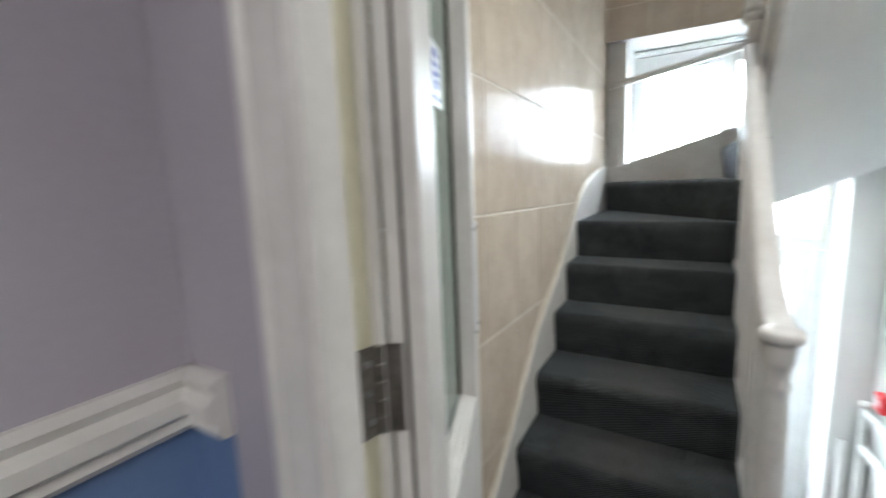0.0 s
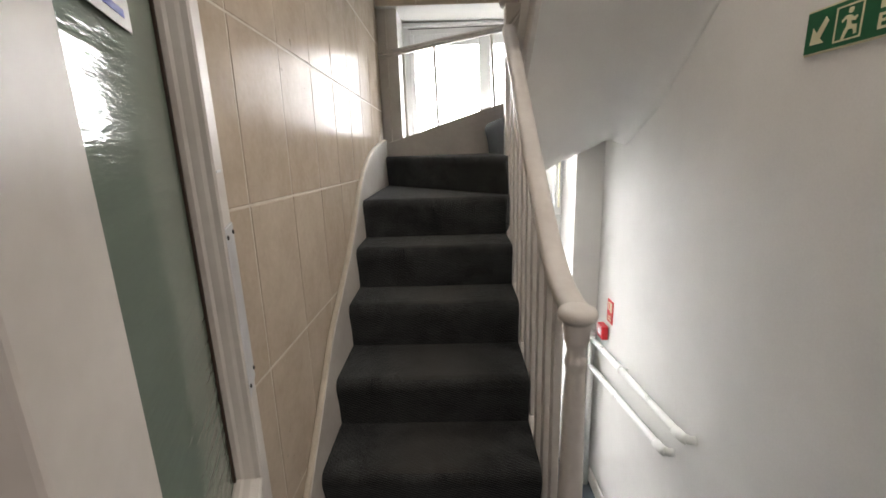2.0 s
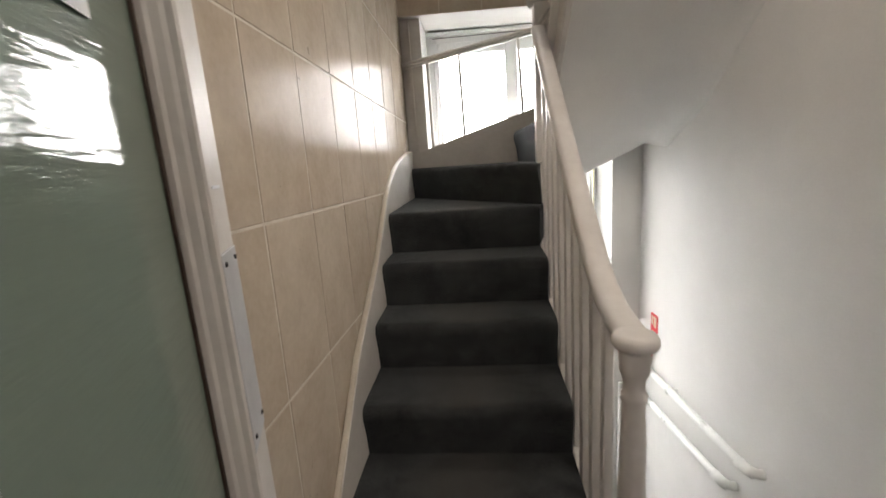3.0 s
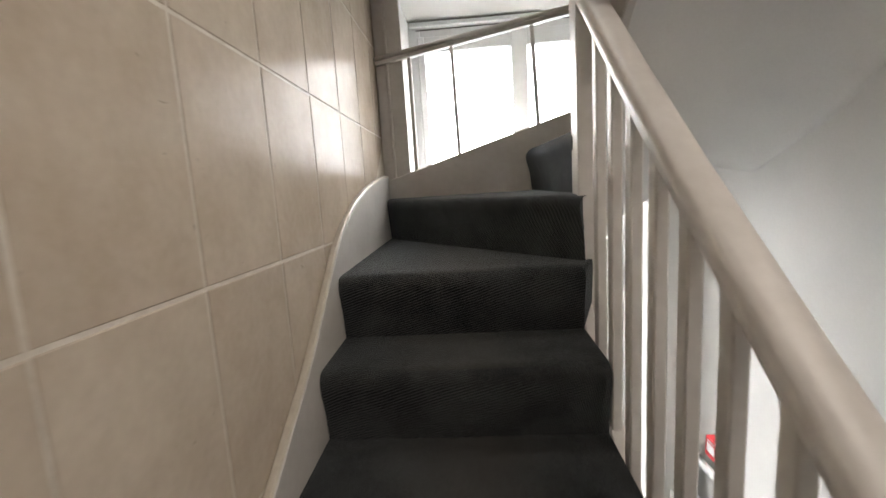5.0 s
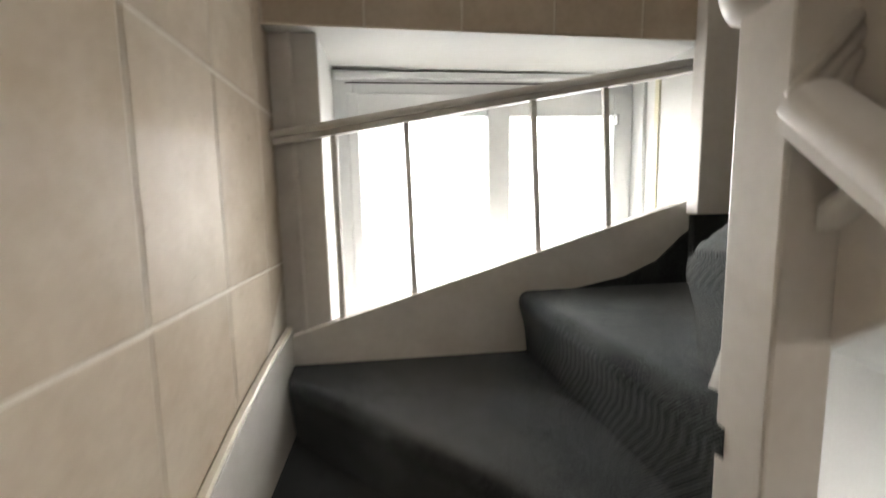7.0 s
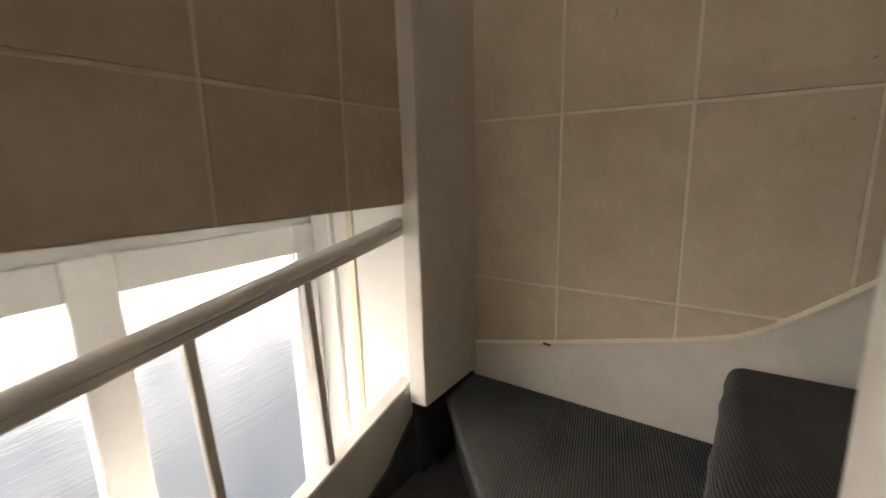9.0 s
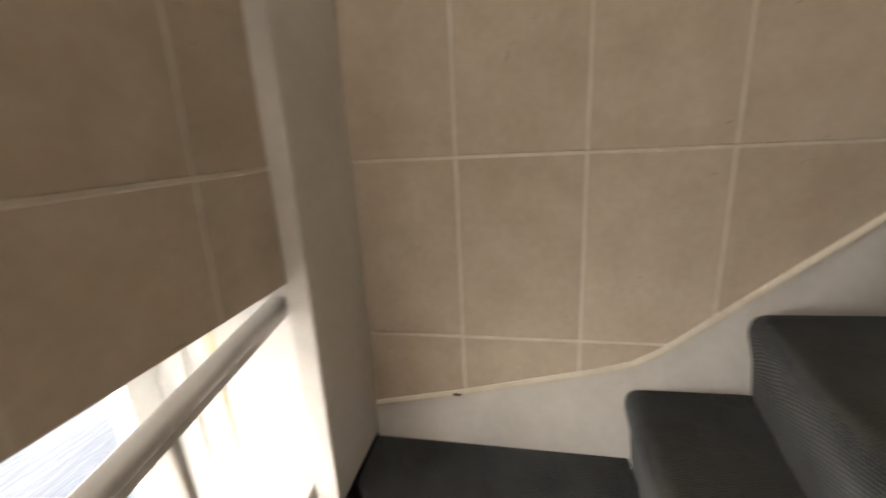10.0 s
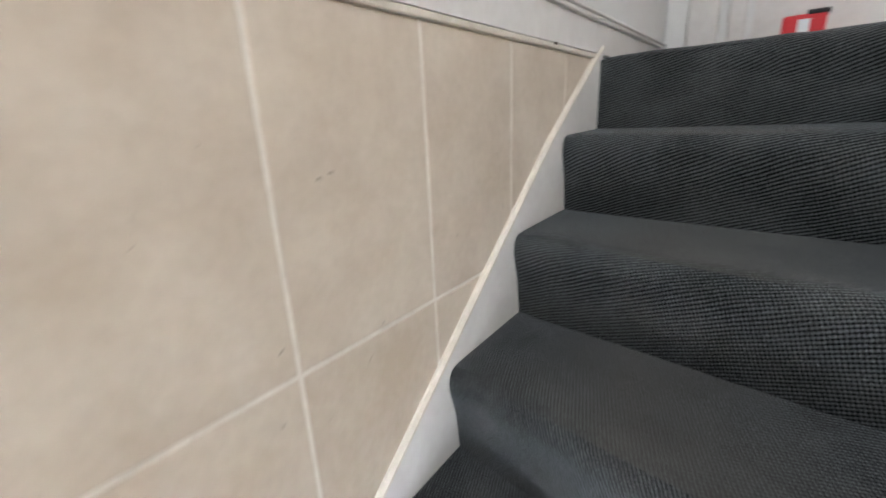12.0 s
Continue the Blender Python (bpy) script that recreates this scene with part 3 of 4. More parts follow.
lower_newel = part("newel_post", lathe([(0.034, 0.0), (0.034, 0.60), (0.030, 0.63), (0.028, 0.70), (0.0265, 0.80), (0.024, 0.95), (0.0205, 1.02), (0.0205, 1.035), (0.0245, 1.042), (0.0245, 1.054), (0.020, 1.060), (0.0195, 1.080), (0.024, 1.094), (0.028, 1.104), (0.0265, 1.110), (0.029, 1.126), (0.028, 1.138), (0.030, 1.145), (0.038, 1.149), (0.0425, 1.156), (0.0425, 1.165), (0.038, 1.173), (0.028, 1.178), (0.010, 1.180)], 0.715, 0.155), PAINT, balustrade, "turned newel post with a flat round cap", smooth=True)
top_newel = part("newel_post", box(NX - 0.037, NX + 0.037, NY - 0.036, NY + 0.036, 0.9, 2.134, 0.004), PAINT, balustrade, "square newel post with a turned upper part")
part("turned_column", lathe([(0.034, 2.13), (0.040, 2.140), (0.044, 2.152), (0.045, 2.162), (0.042, 2.172), (0.036, 2.179), (0.041, 2.185), (0.043, 2.195), (0.041, 2.205), (0.038, 2.213), (0.036, 2.26), (0.0365, 2.36), (0.0355, 2.48), (0.0335, 2.62), (0.031, 2.76), (0.029, 2.90), (0.036, 2.92), (0.036, 2.94), (0.028, 2.96), (0.044, 3.0), (0.02, 3.03)], 0.726, 1.425), PAINT, top_newel, smooth=True)
for k in range(9):
    y = 0.340 + 0.109 * k
    low = 0.10 + (y - 0.10) * 0.8417
    high = line_z(y, [(p[1], p[2]) for p in rail]) - 0.035
    part("baluster", box(RX - 0.013, RX + 0.011, y - 0.015, y + 0.015, low - 0.02, high, 0.003, 1), PAINT, balustrade)

# slanting moulding where the rails meet the newel
for k in range(3):
    part("moulding", sweep([(NX - 0.040 + 0.012 * k, NY - 0.038, 2.030 - 0.010 * k), (NX + 0.028 + 0.010 * k, NY - 0.038, 2.108 - 0.010 * k)], ring(0.0058, 10), Vector((0, 1, 0))), PAINT, top_newel, smooth=True)

# ---- rail and bars across the window ----
guard = empty("window_guard_rail", "white painted sloping guard rail with thin bars", "guard rail")


def gz(x):
    return 2.100 + 0.168 * x


part("handrail", sweep([(-0.0, 2.166, gz(0)), (0.4, 2.166, gz(0.4)), (0.8, 2.166, gz(0.8)), (1.199, 2.166, gz(1.199))], [(-0.014, 0.0), (0.014, 0.0), (0.020, 0.003), (0.022, 0.009), (0.020, 0.016), (0.012, 0.020), (0.0, 0.021), (-0.012, 0.020), (-0.020, 0.016), (-0.022, 0.009), (-0.020, 0.003)]), PAINT, guard, smooth=True)
part("rail_strip", sweep([(0.0, 2.168, gz(0)), (0.6, 2.168, gz(0.6)), (1.198, 2.168, gz(1.198))], [(-0.014, -0.018), (0.014, -0.018), (0.016, -0.015), (0.016, -0.003), (0.012, 0.001), (-0.012, 0.001), (-0.016, -0.003), (-0.016, -0.015)]), PAINT, guard, "flat strip beneath the rail")
for x, lean in ((0.158, 0.0), (0.353, 0.010), (0.712, 0.018), (0.926, 0.020)):
    top, foot = gz(x) - 0.016, 1.550 + 0.30 * x
    part("bar", prism([(x + lean - 0.0085, foot), (x + lean + 0.0085, foot), (x + 0.0085, top), (x - 0.0085, top)], "y", 2.160, 2.176, 0.002), PAINT, guard)

# ---- window ----
window = empty("window_1", "tall white painted casement window with obscured glass", "window", kind="structure")
for x0, x1, z0, z1 in ((0.10, 0.185, 1.01, 2.40), (1.205, 1.30, 1.01, 2.40), (0.185, 1.205, 2.275, 2.40), (0.185, 1.205, 1.01, 1.080)):
    part("window_frame", box(x0, x1, 2.49, 2.56, z0, z1, 0.005), WOODWHITE, window)
for x0, x1, g0, g1 in ((0.168, 0.735, 0.205, 0.653), (1.124, 1.196, 0.735, 1.124)):
    sash = part("sash", box(x0, g0 if x0 < 0.5 else x1, 2.478, 2.53, 1.065, 2.295, 0.005), WOODWHITE, window)
    if x0 < 0.5:
        part("mullion", box(g1, x1, 2.476, 2.53, 1.065, 2.295, 0.006), WOODWHITE, window)
    part("rail", box(g0, g1, 2.480, 2.528, 2.217, 2.293, 0.004), WOODWHITE, sash)
    part("rail", box(g0, g1, 2.480, 2.528, 1.067, 1.105, 0.004), WOODWHITE, sash)
    pane = part("pane", box(g0 - 0.004, g1 + 0.004, 2.503, 2.509, 1.10, 2.222), OBSCURE, sash, "obscured glass pane")
    pane.visible_shadow = False
part("glazing_stop", box(1.186, 1.2035, 2.398, 2.412, 1.08, 2.352, 0.003), WOODWHITE, window)
part("cover_strip", box(1.194, 1.2035, 2.322, 2.346, 1.08, 2.352, 0.003), CREAMPAINT, window, "cream painted strip on the window reveal")
part("sash_stop", box(1.1985, 1.2035, 2.43, 2.49, 1.08, 2.352, 0.002), WOODWHITE, window)
part("catch", box(1.128, 1.140, 2.468, 2.480, 2.185, 2.222, 0.002), STEEL, window, "small metal window catch")
# black strip drawn in for the shaded gap between head and sashes
part("gap_shade_strip", box(0.166, 1.224, 2.4870, 2.4895, 2.327, 2.331), DARK, window, "thin dark strip for the shade in the gap above the sashes")
part("window_head", box(0.134, 1.199, 2.455, 2.49, 2.338, 2.3568, 0.003), WOODWHITE, window)
structure("backdrop", prism([(-14.0, -9.0), (16.0, -9.0), (16.0, 12.0), (-14.0, 12.0)], "y", 9.0, 9.02), BACKDROP, "bright overcast daylight outside the window", "sky")

# ---- door of the lower hall ----
hall_door = empty("door_2", "white painted outside door with small glazed panels", "door", kind="structure")
part("door_frame", box(1.20, 1.28, 2.49, 2.56, ZH, 1.008, 0.005), WOODWHITE, hall_door)
part("door_frame", box(0.30, 0.36, 2.49, 2.56, ZH, 1.008, 0.005), WOODWHITE, hall_door)
leaf2 = part("door_leaf", box(0.362, 1.198, 2.50, 2.54, ZH + 0.005, -0.30, 0.004), WOODWHITE, hall_door)
for x0, x1, z0, z1 in ((1.115, 1.198, -0.30, 1.005), (0.362, 0.45, -0.30, 1.005), (0.76, 0.80, -0.30, 0.90), (0.45, 1.115, 0.90, 1.005), (0.80, 1.115, 0.48, 0.555), (0.45, 0.76, 0.48, 0.555)):
    part("rail", box(x0, x1, 2.50, 2.54, z0, z1, 0.004), WOODWHITE, leaf2)
for x0, x1 in ((0.45, 0.76), (0.80, 1.115)):
    for z0, z1 in ((-0.30, 0.48), (0.555, 0.90)):
        pane = part("pane", box(x0, x1, 2.517, 2.523, z0, z1), OBSCURE, leaf2, "obscured glass pane")
        pane.visible_shadow = False
structure("wall_hall_corner", box(1.252, 1.436, 2.10, 2.135, -1.2, 1.62), WALL, "white painted return wall beside the hall door", "wall")

# ---- glazed door at the foot of the stairs ----
door = empty("door_1", "open white fire door with a wired glass panel", "door", kind="structure")
hinge_at = Vector((0.2976, -0.5648, 0))
door.matrix_world = Matrix.Translation(hinge_at) @ Euler((0, 0, radians(20.5))).to_matrix().to_4x4()
# in the door's own space it runs along y from the hinge; its face towards the stairs is x = 0


def door_part(name, b, mat, parent=None, label="", smooth=False):
    return part(name, b, mat, parent or door, label, smooth)


DW, GZ0, GZ1 = 0.519, 1.05, 1.93
GY0, GY1 = 0.084, 0.420      # sides of the glazed opening
leaf = door_part("door_leaf", box(-0.042, 0, -0.013, GY0, 0.01, 2.02, 0.003), PAINT)
door_part("stile", box(-0.042, 0, 0.430, DW, 0.01, 2.02, 0.003), PAINT, leaf)
door_part("rail", box(-0.042, -0.0005, GY0, 0.430, 0.01, GZ0 - 0.012, 0.002), PAINT, leaf)
door_part("rail", box(-0.042, -0.0005, GY0, 0.430, GZ1 + 0.012, 2.02, 0.002), PAINT, leaf)


def wired_glass():
    m = material("wired_obscure_glass", (0.62, 0.72, 0.66), 0.07)
    t = m.node_tree
    p = t.nodes["Principled BSDF"]
    p.inputs["Transmission Weight"].default_value, p.inputs["IOR"].default_value = 0.30, 1.5
    p.inputs["Base Color"].default_value = (0.27, 0.335, 0.285, 1)
    geo = t.nodes.new("ShaderNodeNewGeometry")
    mp = t.nodes.new("ShaderNodeMapping")
    mp.inputs["Scale"].default_value = (14, 14, 85)
    n = t.nodes.new("ShaderNodeTexNoise")
    n.inputs["Scale"].default_value, n.inputs["Detail"].default_value = 1.0, 3
    t.links.new(geo.outputs["Position"], mp.inputs["Vector"])
    t.links.new(mp.outputs[0], n.inputs["Vector"])
    b = t.nodes.new("ShaderNodeBump")
    b.inputs["Strength"].default_value, b.inputs["Distance"].default_value = 0.15, 0.006
    t.links.new(n.outputs["Fac"], b.inputs["Height"])
    t.links.new(b.outputs["Normal"], p.inputs["Normal"])
    return m


PLATE = worn("satin_aluminium_plate", (0.52, 0.53, 0.55), (0.66, 0.67, 0.69), 0.42, metal=0.25, scale=25, fine=300, bump=0.05)
WIRED = wired_glass()
WIRE = material("dull_wire", (0.245, 0.305, 0.26), 0.5, 0.2)
SEAL = worn("brown_seal", (0.03, 0.018, 0.012), (0.06, 0.035, 0.022), 0.7, scale=30, fine=200, bump=0.1)
CANT = Matrix.Translation((-0.034, 0.42, 0)) @ Matrix.Rotation(radians(-1.3), 4, "Z") @ Matrix.Translation((0.034, -0.42, 0))
glass = box(-0.040, -0.034, GY0, 0.429, GZ0 - 0.010, GZ1 + 0.010)
glass.transform(CANT)
pane = door_part("pane", glass, WIRED, leaf, "greenish wired safety glass")
wires = bmesh.new()
for k in range(69):
    zz = GZ0 + 0.0065 + 0.0127 * k
    bmesh.ops.create_cube(wires, size=1, matrix=Matrix.Translation((-0.0346, 0.252, zz)) @ Matrix.Diagonal((0.0003, 0.336, 0.00032, 1)))
for k in range(26):
    yy = 0.090 + 0.0127 * k
    bmesh.ops.create_cube(wires, size=1, matrix=Matrix.Translation((-0.0346, yy, (GZ0 + GZ1) / 2)) @ Matrix.Diagonal((0.0002, 0.0002, GZ1 - GZ0, 1)))
wires.transform(CANT)
tagged(door_part("wire_mesh", wires, WIRE, leaf, "fine wire grid in the glass"), kind="stuff")
# moulded bead: (distance into the opening, depth)
BEAD = [(0.0, -0.0338), (0.0, 0.0025), (0.004, 0.004), (0.007, 0.001), (0.007, -0.006), (0.009, -0.011), (0.010, -0.020), (0.0125, -0.024), (0.0125, -0.030), (0.011, -0.0338)]


def bead(axis, at, way, lo, hi):
    """A moulded bead round the glass, running along y or z."""
    if axis == "z":
        return prism([(c, at + way * a) for a, c in BEAD], "z", lo, hi)
    return prism([(c, at + way * a) for a, c in BEAD], "y", lo, hi)


door_part("glazing_bead", bead("z", 0.4305, -1, GZ0 - 0.012, GZ1 + 0.012), PAINT, leaf)
door_part("glazing_bead", bead("y", GZ0 - 0.0125, 1, GY0 - 0.001, 0.4185), PAINT, leaf)
door_part("glazing_bead", bead("y", GZ1 + 0.0125, -1, GY0 - 0.001, 0.4185), PAINT, leaf)
door_part("glazing_seal", box(-0.0339, -0.0305, 0.4120, 0.4178, GZ0, GZ1, 0.0005, 1), SEAL, leaf, "dark seal along the glass")
door_part("edge_seal", box(-0.0235, -0.0190, -0.0142, -0.0125, 0.012, 2.018), SEAL, leaf, "dark brown smoke seal in the door edge")
plate = door_part("edge_plate", box(-0.002, 0.003, 0.4365, 0.5105, 1.165, 1.421, 0.001), PLATE, leaf, "plain steel plate with screws")
for yy, zz in ((0.447, 1.408), (0.498, 1.408), (0.500, 1.185), (0.447, 1.182)):
    bm = bmesh.new()
    bmesh.ops.create_cone(bm, segments=12, radius1=0.0035, radius2=0.0028, depth=0.003, cap_ends=True, matrix=Matrix.Translation((0.0035, yy, zz)) @ Euler((0, math.pi / 2, 0)).to_matrix().to_4x4())
    door_part("screw", bm, DARK, plate)
# fixing slot above the plate
door_part("slot", box(-0.001, 0.0008, 0.456, 0.494, 1.4955, 1.4995, 0.0003, 1), STICKER, leaf, "pale filled slot")
hinge = tagged(mesh_object("hinge", prism([(0.2560, -0.6000), (0.2780, -0.5895), (0.2790, -0.5915), (0.2570, -0.6020)], "z", 1.232, 1.335), BRASS), "worn metal butt hinge on the door frame", "hinge")
part("leaf_plate", prism([(0.2565, -0.603), (0.2505, -0.632), (0.2485, -0.631), (0.2545, -0.602)], "z", 1.232, 1.335), BRASS, hinge)
for k in range(5):
    part("knuckle", lathe([(0.0045, 1.2325 + 0.0206 * k), (0.0052, 1.2335 + 0.0206 * k), (0.0052, 1.251 + 0.0206 * k), (0.0045, 1.252 + 0.0206 * k)], 0.2575, -0.6045, 14), BRASS, hinge)
for zz in (1.25, 1.284, 1.317):
    part("screw", sweep([(0.2520, -0.6185, zz), (0.2550, -0.6180, zz)], ring(0.004, 10)), STEEL, hinge)
# sticker on the glass
sticker = tagged(mesh_object("fire_door_sticker", box(-0.0336, -0.0328, 0.228, 0.326, 1.634, 1.736), STICKER), "white sticker with a blue disc on the glass", "sticker")
sticker.matrix_world = door.matrix_world.copy()
bm = bmesh.new()
bmesh.ops.create_circle(bm, cap_ends=True, segments=40, radius=0.034, matrix=Matrix.Translation((-0.0324, 0.278, 1.693)) @ Euler((0, math.pi / 2, 0)).to_matrix().to_4x4())
part("disc", bm, STICKBLUE, sticker, "blue disc")
for w0, w1, zz in ((0.258, 0.299, 1.705), (0.262, 0.295, 1.690), (0.266, 0.291, 1.675)):
    part("text_bar", box(-0.0323, -0.0319, w0, w1, zz, zz + 0.006), STICKER, sticker)
part("text_bar", box(-0.0327, -0.0322, 0.248, 0.308, 1.643, 1.650), STICKBLUE, sticker)

# ---- doorway lining ----
lining = empty("door_frame", "cream and white painted door lining with architrave", "door frame", kind="structure")
part("jamb", box(0.225, 0.248, -0.69, -0.585, 0.0, 2.06, 0.002), CREAMPAINT, lining, "cream painted rebate")
part("door_stop", box(0.248, 0.268, -0.69, -0.648, 0.0, 2.06, 0.003), PAINT, lining)
part("jamb_edge", box(0.2478, 0.2618, -0.6040, -0.5940, 0.0, 2.03, 0.001), PAINT, lining)
part("jamb", box(1.368, 1.395, -0.69, -0.585, 0.0, 2.06, 0.002), PAINT, lining)
part("head", box(0.262, 1.368, -0.69, -0.585, 2.033, 2.06, 0.002), PAINT, lining)
ARCH = [(0, 0), (0.078, 0), (0.078, 0.012), (0.072, 0.022), (0.062, 0.024), (0.056, 0.018), (0.050, 0.020), (0.030, 0.016), (0.018, 0.014), (0.010, 0.018), (0.0, 0.012)]
part("architrave", prism([(0.268 - a, YD - b) for a, b in ARCH], "z", 0.0, 2.14), PAINT, lining, "moulded white architrave")
part("architrave", prism([(1.368 + a, YD - b) for a, b in ARCH], "z", 0.0, 2.14), PAINT, lining, "moulded white architrave")
part("architrave", prism([(YD - b, 2.04 + a) for a, b in ARCH], "x", 0.262, 1.368), PAINT, lining, "moulded white architrave")

# ---- pipes on the white wall ----
PX = 1.385


def arc(c, r, a0, a1, f, n=7):
    return [f(c[0] + r * math.cos(radians(a0 + (a1 - a0) * k / n)), c[1] + r * math.sin(radians(a0 + (a1 - a0) * k / n))) for k in range(n + 1)]


def pipe(name, y0, z0, y1, z1, r, label):
    """A pipe along the wall that bends into it at its near end."""
    near = [(XR - 0.002, y0, z0), (XR - 0.018, y0 + 0.002, z0), (PX + 0.014, y0 + 0.008, z0), (PX + 0.004, y0 + 0.018, z0), (PX, y0 + 0.034, z0 - 0.002)]
    ob = tagged(mesh_object(name, sweep(near + [(PX, y1, z1)], ring(r)), PIPEW, smooth=True), label, "pipe")
    part("elbow", sweep([(PX + 0.012, y0 + 0.006, z0), (PX + 0.003, y0 + 0.016, z0), (PX, y0 + 0.034, z0 - 0.002), (PX, y0 + 0.075, z0 - 0.006)], ring(r + 0.004)), PIPEW, ob, "white pipe elbow", smooth=True)
    return ob


upper_pipe = pipe("heating_pipe", 0.840, 0.303, 2.02, 0.200, 0.018, "white painted heating pipe along the white wall")
lower_pipe = pipe("heating_pipe", 0.990, 0.124, 2.02, -0.008, 0.018, "white painted heating pipe below another pipe")
part("clip", sweep([(PX, 1.520, 0.2435), (PX, 1.545, 0.2413)], ring(0.023)), PIPEW, upper_pipe, "white pipe clip")
part("clip_stem", box(PX, XR, 1.527, 1.538, 0.237, 0.247, 0.002), PIPEW, upper_pipe)
riser_pipe = tagged(mesh_object("riser_pipe", sweep([(PX, 2.035, ZH), (PX, 2.035, 0.24)], ring(0.021), Vector((0, 1, 0))), PIPEW, smooth=True), "white painted vertical pipe in the hall corner", "pipe")
part("cap", lathe([(0.024, 0.225), (0.026, 0.235), (0.026, 0.25), (0.012, 0.256)], PX, 2.035), PIPEW, riser_pipe, smooth=True)
second = tagged(mesh_object("riser_pipe", sweep([(PX - 0.075, 2.06, ZH), (PX - 0.075, 2.06, -0.01)], ring(0.016), Vector((0, 1, 0))), PIPEW, smooth=True), "thinner white vertical pipe in the hall corner", "pipe")
structure("skirting_hall", box(XR - 0.014, XR + 0.001, 1.05, 2.09, ZH, ZH + 0.12, 0.004), PAINT, "white painted skirting board in the lower hall", "skirting")

# ---- fire alarm call point and its sign ----
call = tagged(mesh_object("call_point", box(XR - 0.045, XR - 0.003, 1.855, 1.945, 0.270, 0.362, 0.006, 3), RED), "red fire alarm call point on the white wall", "call point")
part("window", box(XR - 0.0475, XR - 0.044, 1.872, 1.928, 0.298, 0.338, 0.001), STICKER, call, "white break-glass pane")
part("text_bar", box(XR - 0.047, XR - 0.0445, 1.875, 1.925, 0.347, 0.352), STICKER, call)
fire_sign = tagged(mesh_object("fire_alarm_sign", box(XR - 0.006, XR - 0.0002, 1.800, 1.890, 0.400, 0.548, 0.001), RED), "red sign with pale symbols above the call point", "sign")
part("symbol", box(XR - 0.0072, XR - 0.0058, 1.815, 1.845, 0.47, 0.535), SIGNCREAM, fire_sign)
part("symbol", prism([(1.850, 0.48), (1.878, 0.48), (1.872, 0.51), (1.878, 0.535), (1.856, 0.53), (1.862, 0.50)], "x", XR - 0.0072, XR - 0.0058), SIGNCREAM, fire_sign)
part("text_bar", box(XR - 0.0072, XR - 0.0058, 1.815, 1.878, 0.415, 0.425), SIGNCREAM, fire_sign)
part("text_bar", box(XR - 0.0072, XR - 0.0058, 1.825, 1.868, 0.435, 0.445), SIGNCREAM, fire_sign)

# ---- emergency exit sign ----
exit_sign = tagged(mesh_object("exit_sign", box(XR - 0.006, XR - 0.0002, 0.165, 0.570, 1.727, 1.839, 0.0015), SIGNCREAM), "green emergency exit sign with a diagonal arrow", "exit sign")
SX0, SX1 = XR - 0.0075, XR - 0.0058
part("green_panel", box(SX0, SX1, 0.172, 0.568, 1.732, 1.834, 0.0005, 1), GREEN, exit_sign)
AX0, AX1 = XR - 0.0088, XR - 0.0074


def flip(pts):
    """Sign drawing, in metres from its lower corner by the stairs, reading towards the doorway."""
    return [(0.568 - a, 1.732 + b) for a, b in pts]


part("arrow", prism(flip([(0.018, 0.020), (0.062, 0.020), (0.048, 0.032), (0.070, 0.070), (0.060, 0.082), (0.036, 0.046), (0.024, 0.062)]), "x", AX0, AX1), SIGNCREAM, exit_sign, "pale arrow")
for a0, a1, b0, b1 in ((0.090, 0.165, 0.010, 0.014), (0.090, 0.165, 0.088, 0.092), (0.090, 0.094, 0.014, 0.088), (0.161, 0.165, 0.014, 0.088)):
    part("door_symbol", prism(flip([(a0, b0), (a1, b0), (a1, b1), (a0, b1)]), "x", AX0, AX1), SIGNCREAM, exit_sign)
part("symbol", prism(flip([(0.112, 0.014), (0.120, 0.014), (0.130, 0.034), (0.143, 0.033), (0.146, 0.020), (0.153, 0.021), (0.151, 0.041), (0.137, 0.044), (0.134, 0.053), (0.146, 0.050), (0.152, 0.058), (0.148, 0.062), (0.143, 0.058), (0.132, 0.066), (0.120, 0.067), (0.108, 0.058), (0.111, 0.053), (0.119, 0.059), (0.124, 0.057), (0.124, 0.042), (0.119, 0.034)]), "x", AX0, AX1), SIGNCREAM, exit_sign, "pale running symbol")
part("symbol", prism(flip([(0.131 + 0.007 * math.cos(k * math.pi / 6), 0.077 + 0.007 * math.sin(k * math.pi / 6)) for k in range(12)]), "x", AX0, AX1), SIGNCREAM, exit_sign)
part("letter", prism(flip([(0.206, 0.014), (0.234, 0.014), (0.234, 0.020), (0.213, 0.020), (0.213, 0.029), (0.230, 0.029), (0.230, 0.035), (0.213, 0.035), (0.213, 0.042), (0.234, 0.042), (0.234, 0.048), (0.206, 0.048)]), "x", AX0, AX1), SIGNCREAM, exit_sign)
for a0, a1, b0, b1 in ((0.242, 0.310, 0.014, 0.040), (0.206, 0.300, 0.058, 0.084), (0.318, 0.385, 0.030, 0.066)):
    part("text_bar", prism(flip([(a0, b0), (a1, b0), (a1, b1), (a0, b1)]), "x", AX0, AX1), SIGNCREAM, exit_sign)

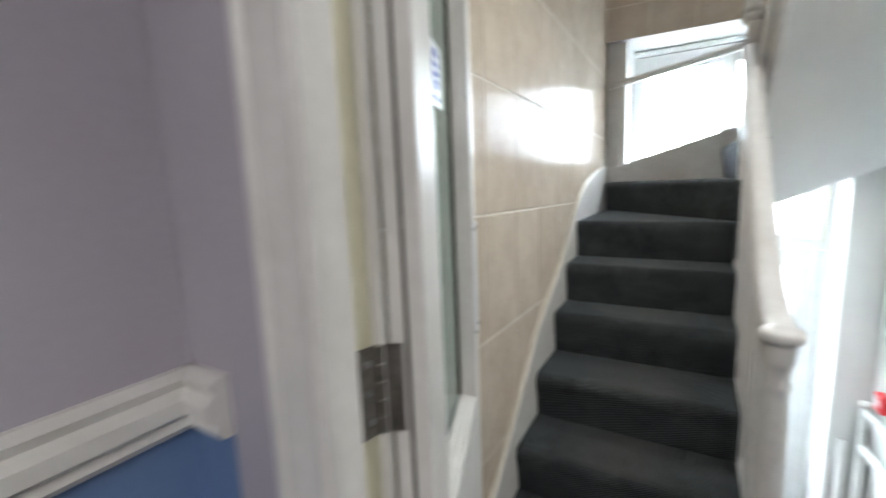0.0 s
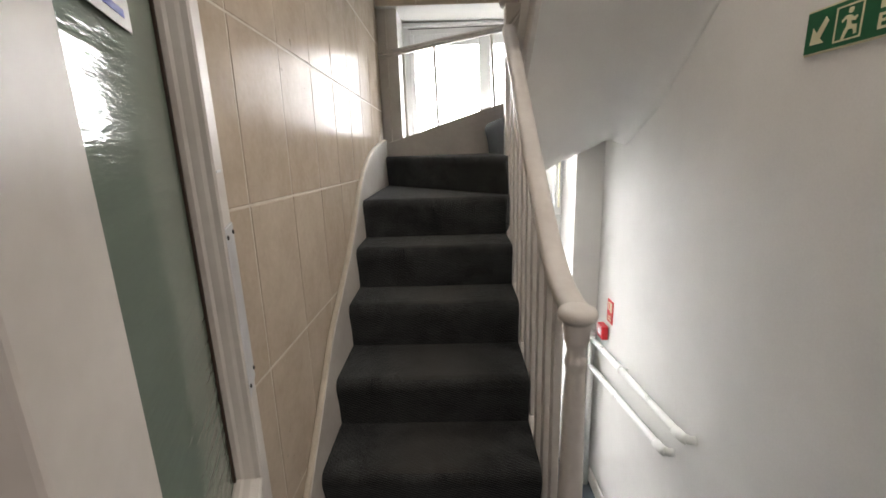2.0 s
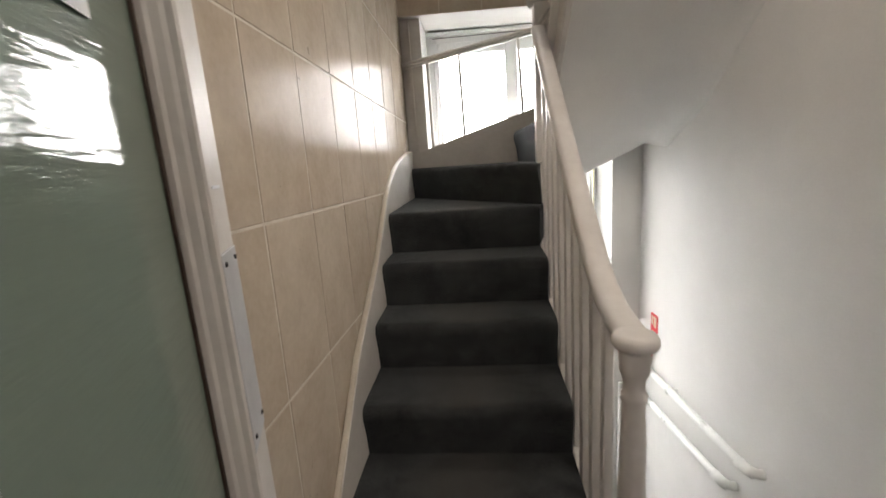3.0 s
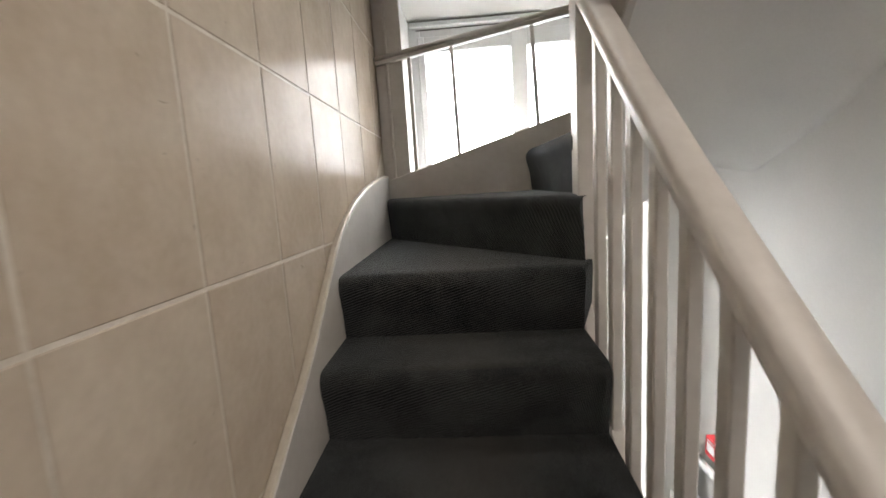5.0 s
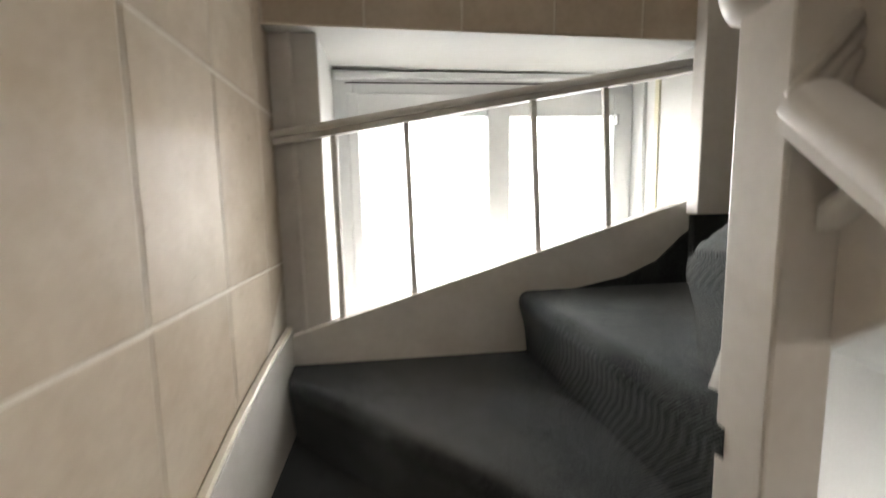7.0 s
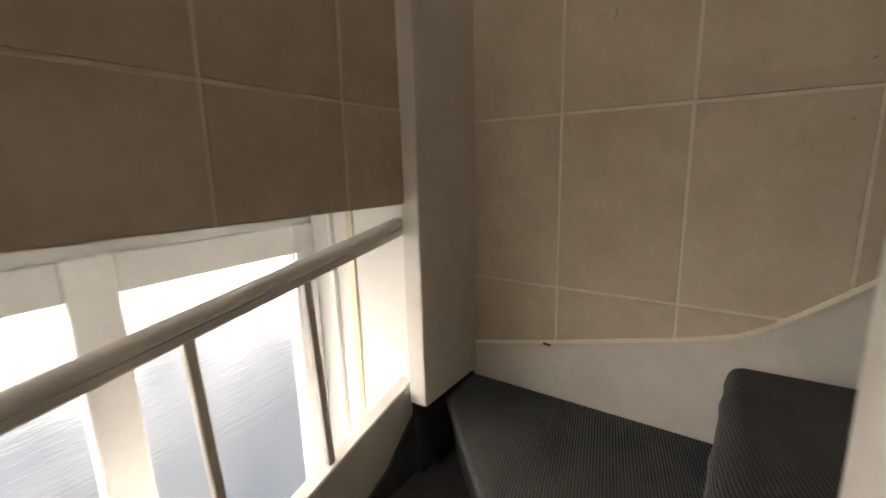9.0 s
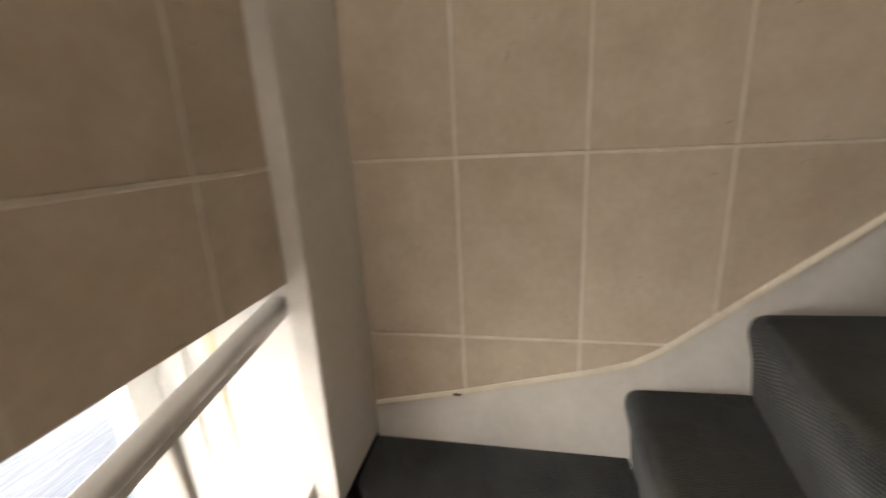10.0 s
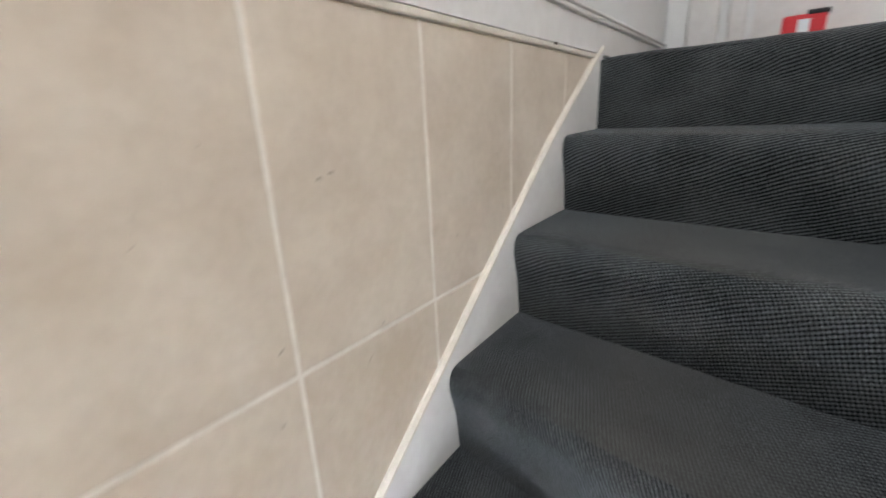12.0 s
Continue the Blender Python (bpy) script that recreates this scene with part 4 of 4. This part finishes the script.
# ---- upper landing ----
upper_door = empty("door_3", "white door with moulded frame on the upper landing", "door", kind="structure")
part("door_leaf", box(0.42, 1.13, -0.418, -0.400, ZU + 0.005, ZU + 1.98, 0.003), PAINT, upper_door)
part("architrave", box(1.15, 1.205, -0.419, -0.392, ZU, ZU + 2.05, 0.006), PAINT, upper_door)
part("architrave", box(1.235, 1.335, -0.419, -0.385, ZU, ZU + 2.05, 0.008), PAINT, upper_door)
red_box = tagged(mesh_object("extinguisher_stand", box(0.935, 1.045, -0.36, -0.27, ZU, ZU + 0.125, 0.008), RED), "red box on the dark carpet of the landing", "fire equipment")
part("label_panel", box(0.975, 1.005, -0.2705, -0.2685, ZU + 0.03, ZU + 0.11), STICKER, red_box, "pale label")
part("lip", box(0.930, 0.985, -0.362, -0.268, ZU + 0.122, ZU + 0.135, 0.003), DARK, red_box, "black top edge")

# ---- tiles, piece by piece ----
structure("tile_bed_right", prism([(0.345, ZU), (2.091, ZU), (2.091, 1.88), (1.60, 1.88), (0.345, 2.884)], "x", XR - 0.0175, XR + 0.001), GROUT, "pale grout bed behind the beige tiles", "grout")
structure("tile_bed_window", prism([(0.0, 2.374), (1.176, 2.357), (1.176, 3.37), (0.0, 3.37)], "y", YW - 0.003, YW + 0.002), GROUT, "pale grout bed above the window", "grout")
tiling(wall_left, to_left @ tilted(1.0, 1.79, -1.2), steps_range(0.233, 0.2595, -0.55, YW + 0.055), steps_range(1.79, 0.398, 0.18, 3.20), 0.0015, cuts=((0.83, -1.0, 0.06),), rng=rng)
tiling(wall_right, to_right, steps_range(1.860, 0.2565, 0.36, 2.091), steps_range(2.545, PV, 1.80, ZU), 0.0015, cuts=((-0.80, -1.0, -3.16), (0.0, -1.0, -1.88)), rng=rng)
tiling(wall_window, to_window @ tilted(1.0, 2.558, -1.0), steps_range(0.257, 0.2515, -0.02, 1.174), steps_range(2.558, PV, 2.358, 3.37), 0.0015, rng=rng)
tagged(mesh_object("tile_ledge", box(XR - 0.024, XR, 0.34, 2.09, ZU - 0.002, ZU + 0.010, 0.003), TRIM), "cream trim along the top of the tiles", "trim", kind="structure")
ledge = bpy.data.objects["tile_ledge"]
part("chip", box(XR - 0.0255, XR - 0.010, 0.640, 0.656, ZU + 0.006, ZU + 0.0125, 0.002), SEAL, ledge, "brown chipped spot")
part("chip", box(1.3985, 1.4035, 1.868, 1.888, 1.9925, 1.9975, 0.001), SEAL, staircase, "dark chipped spot")
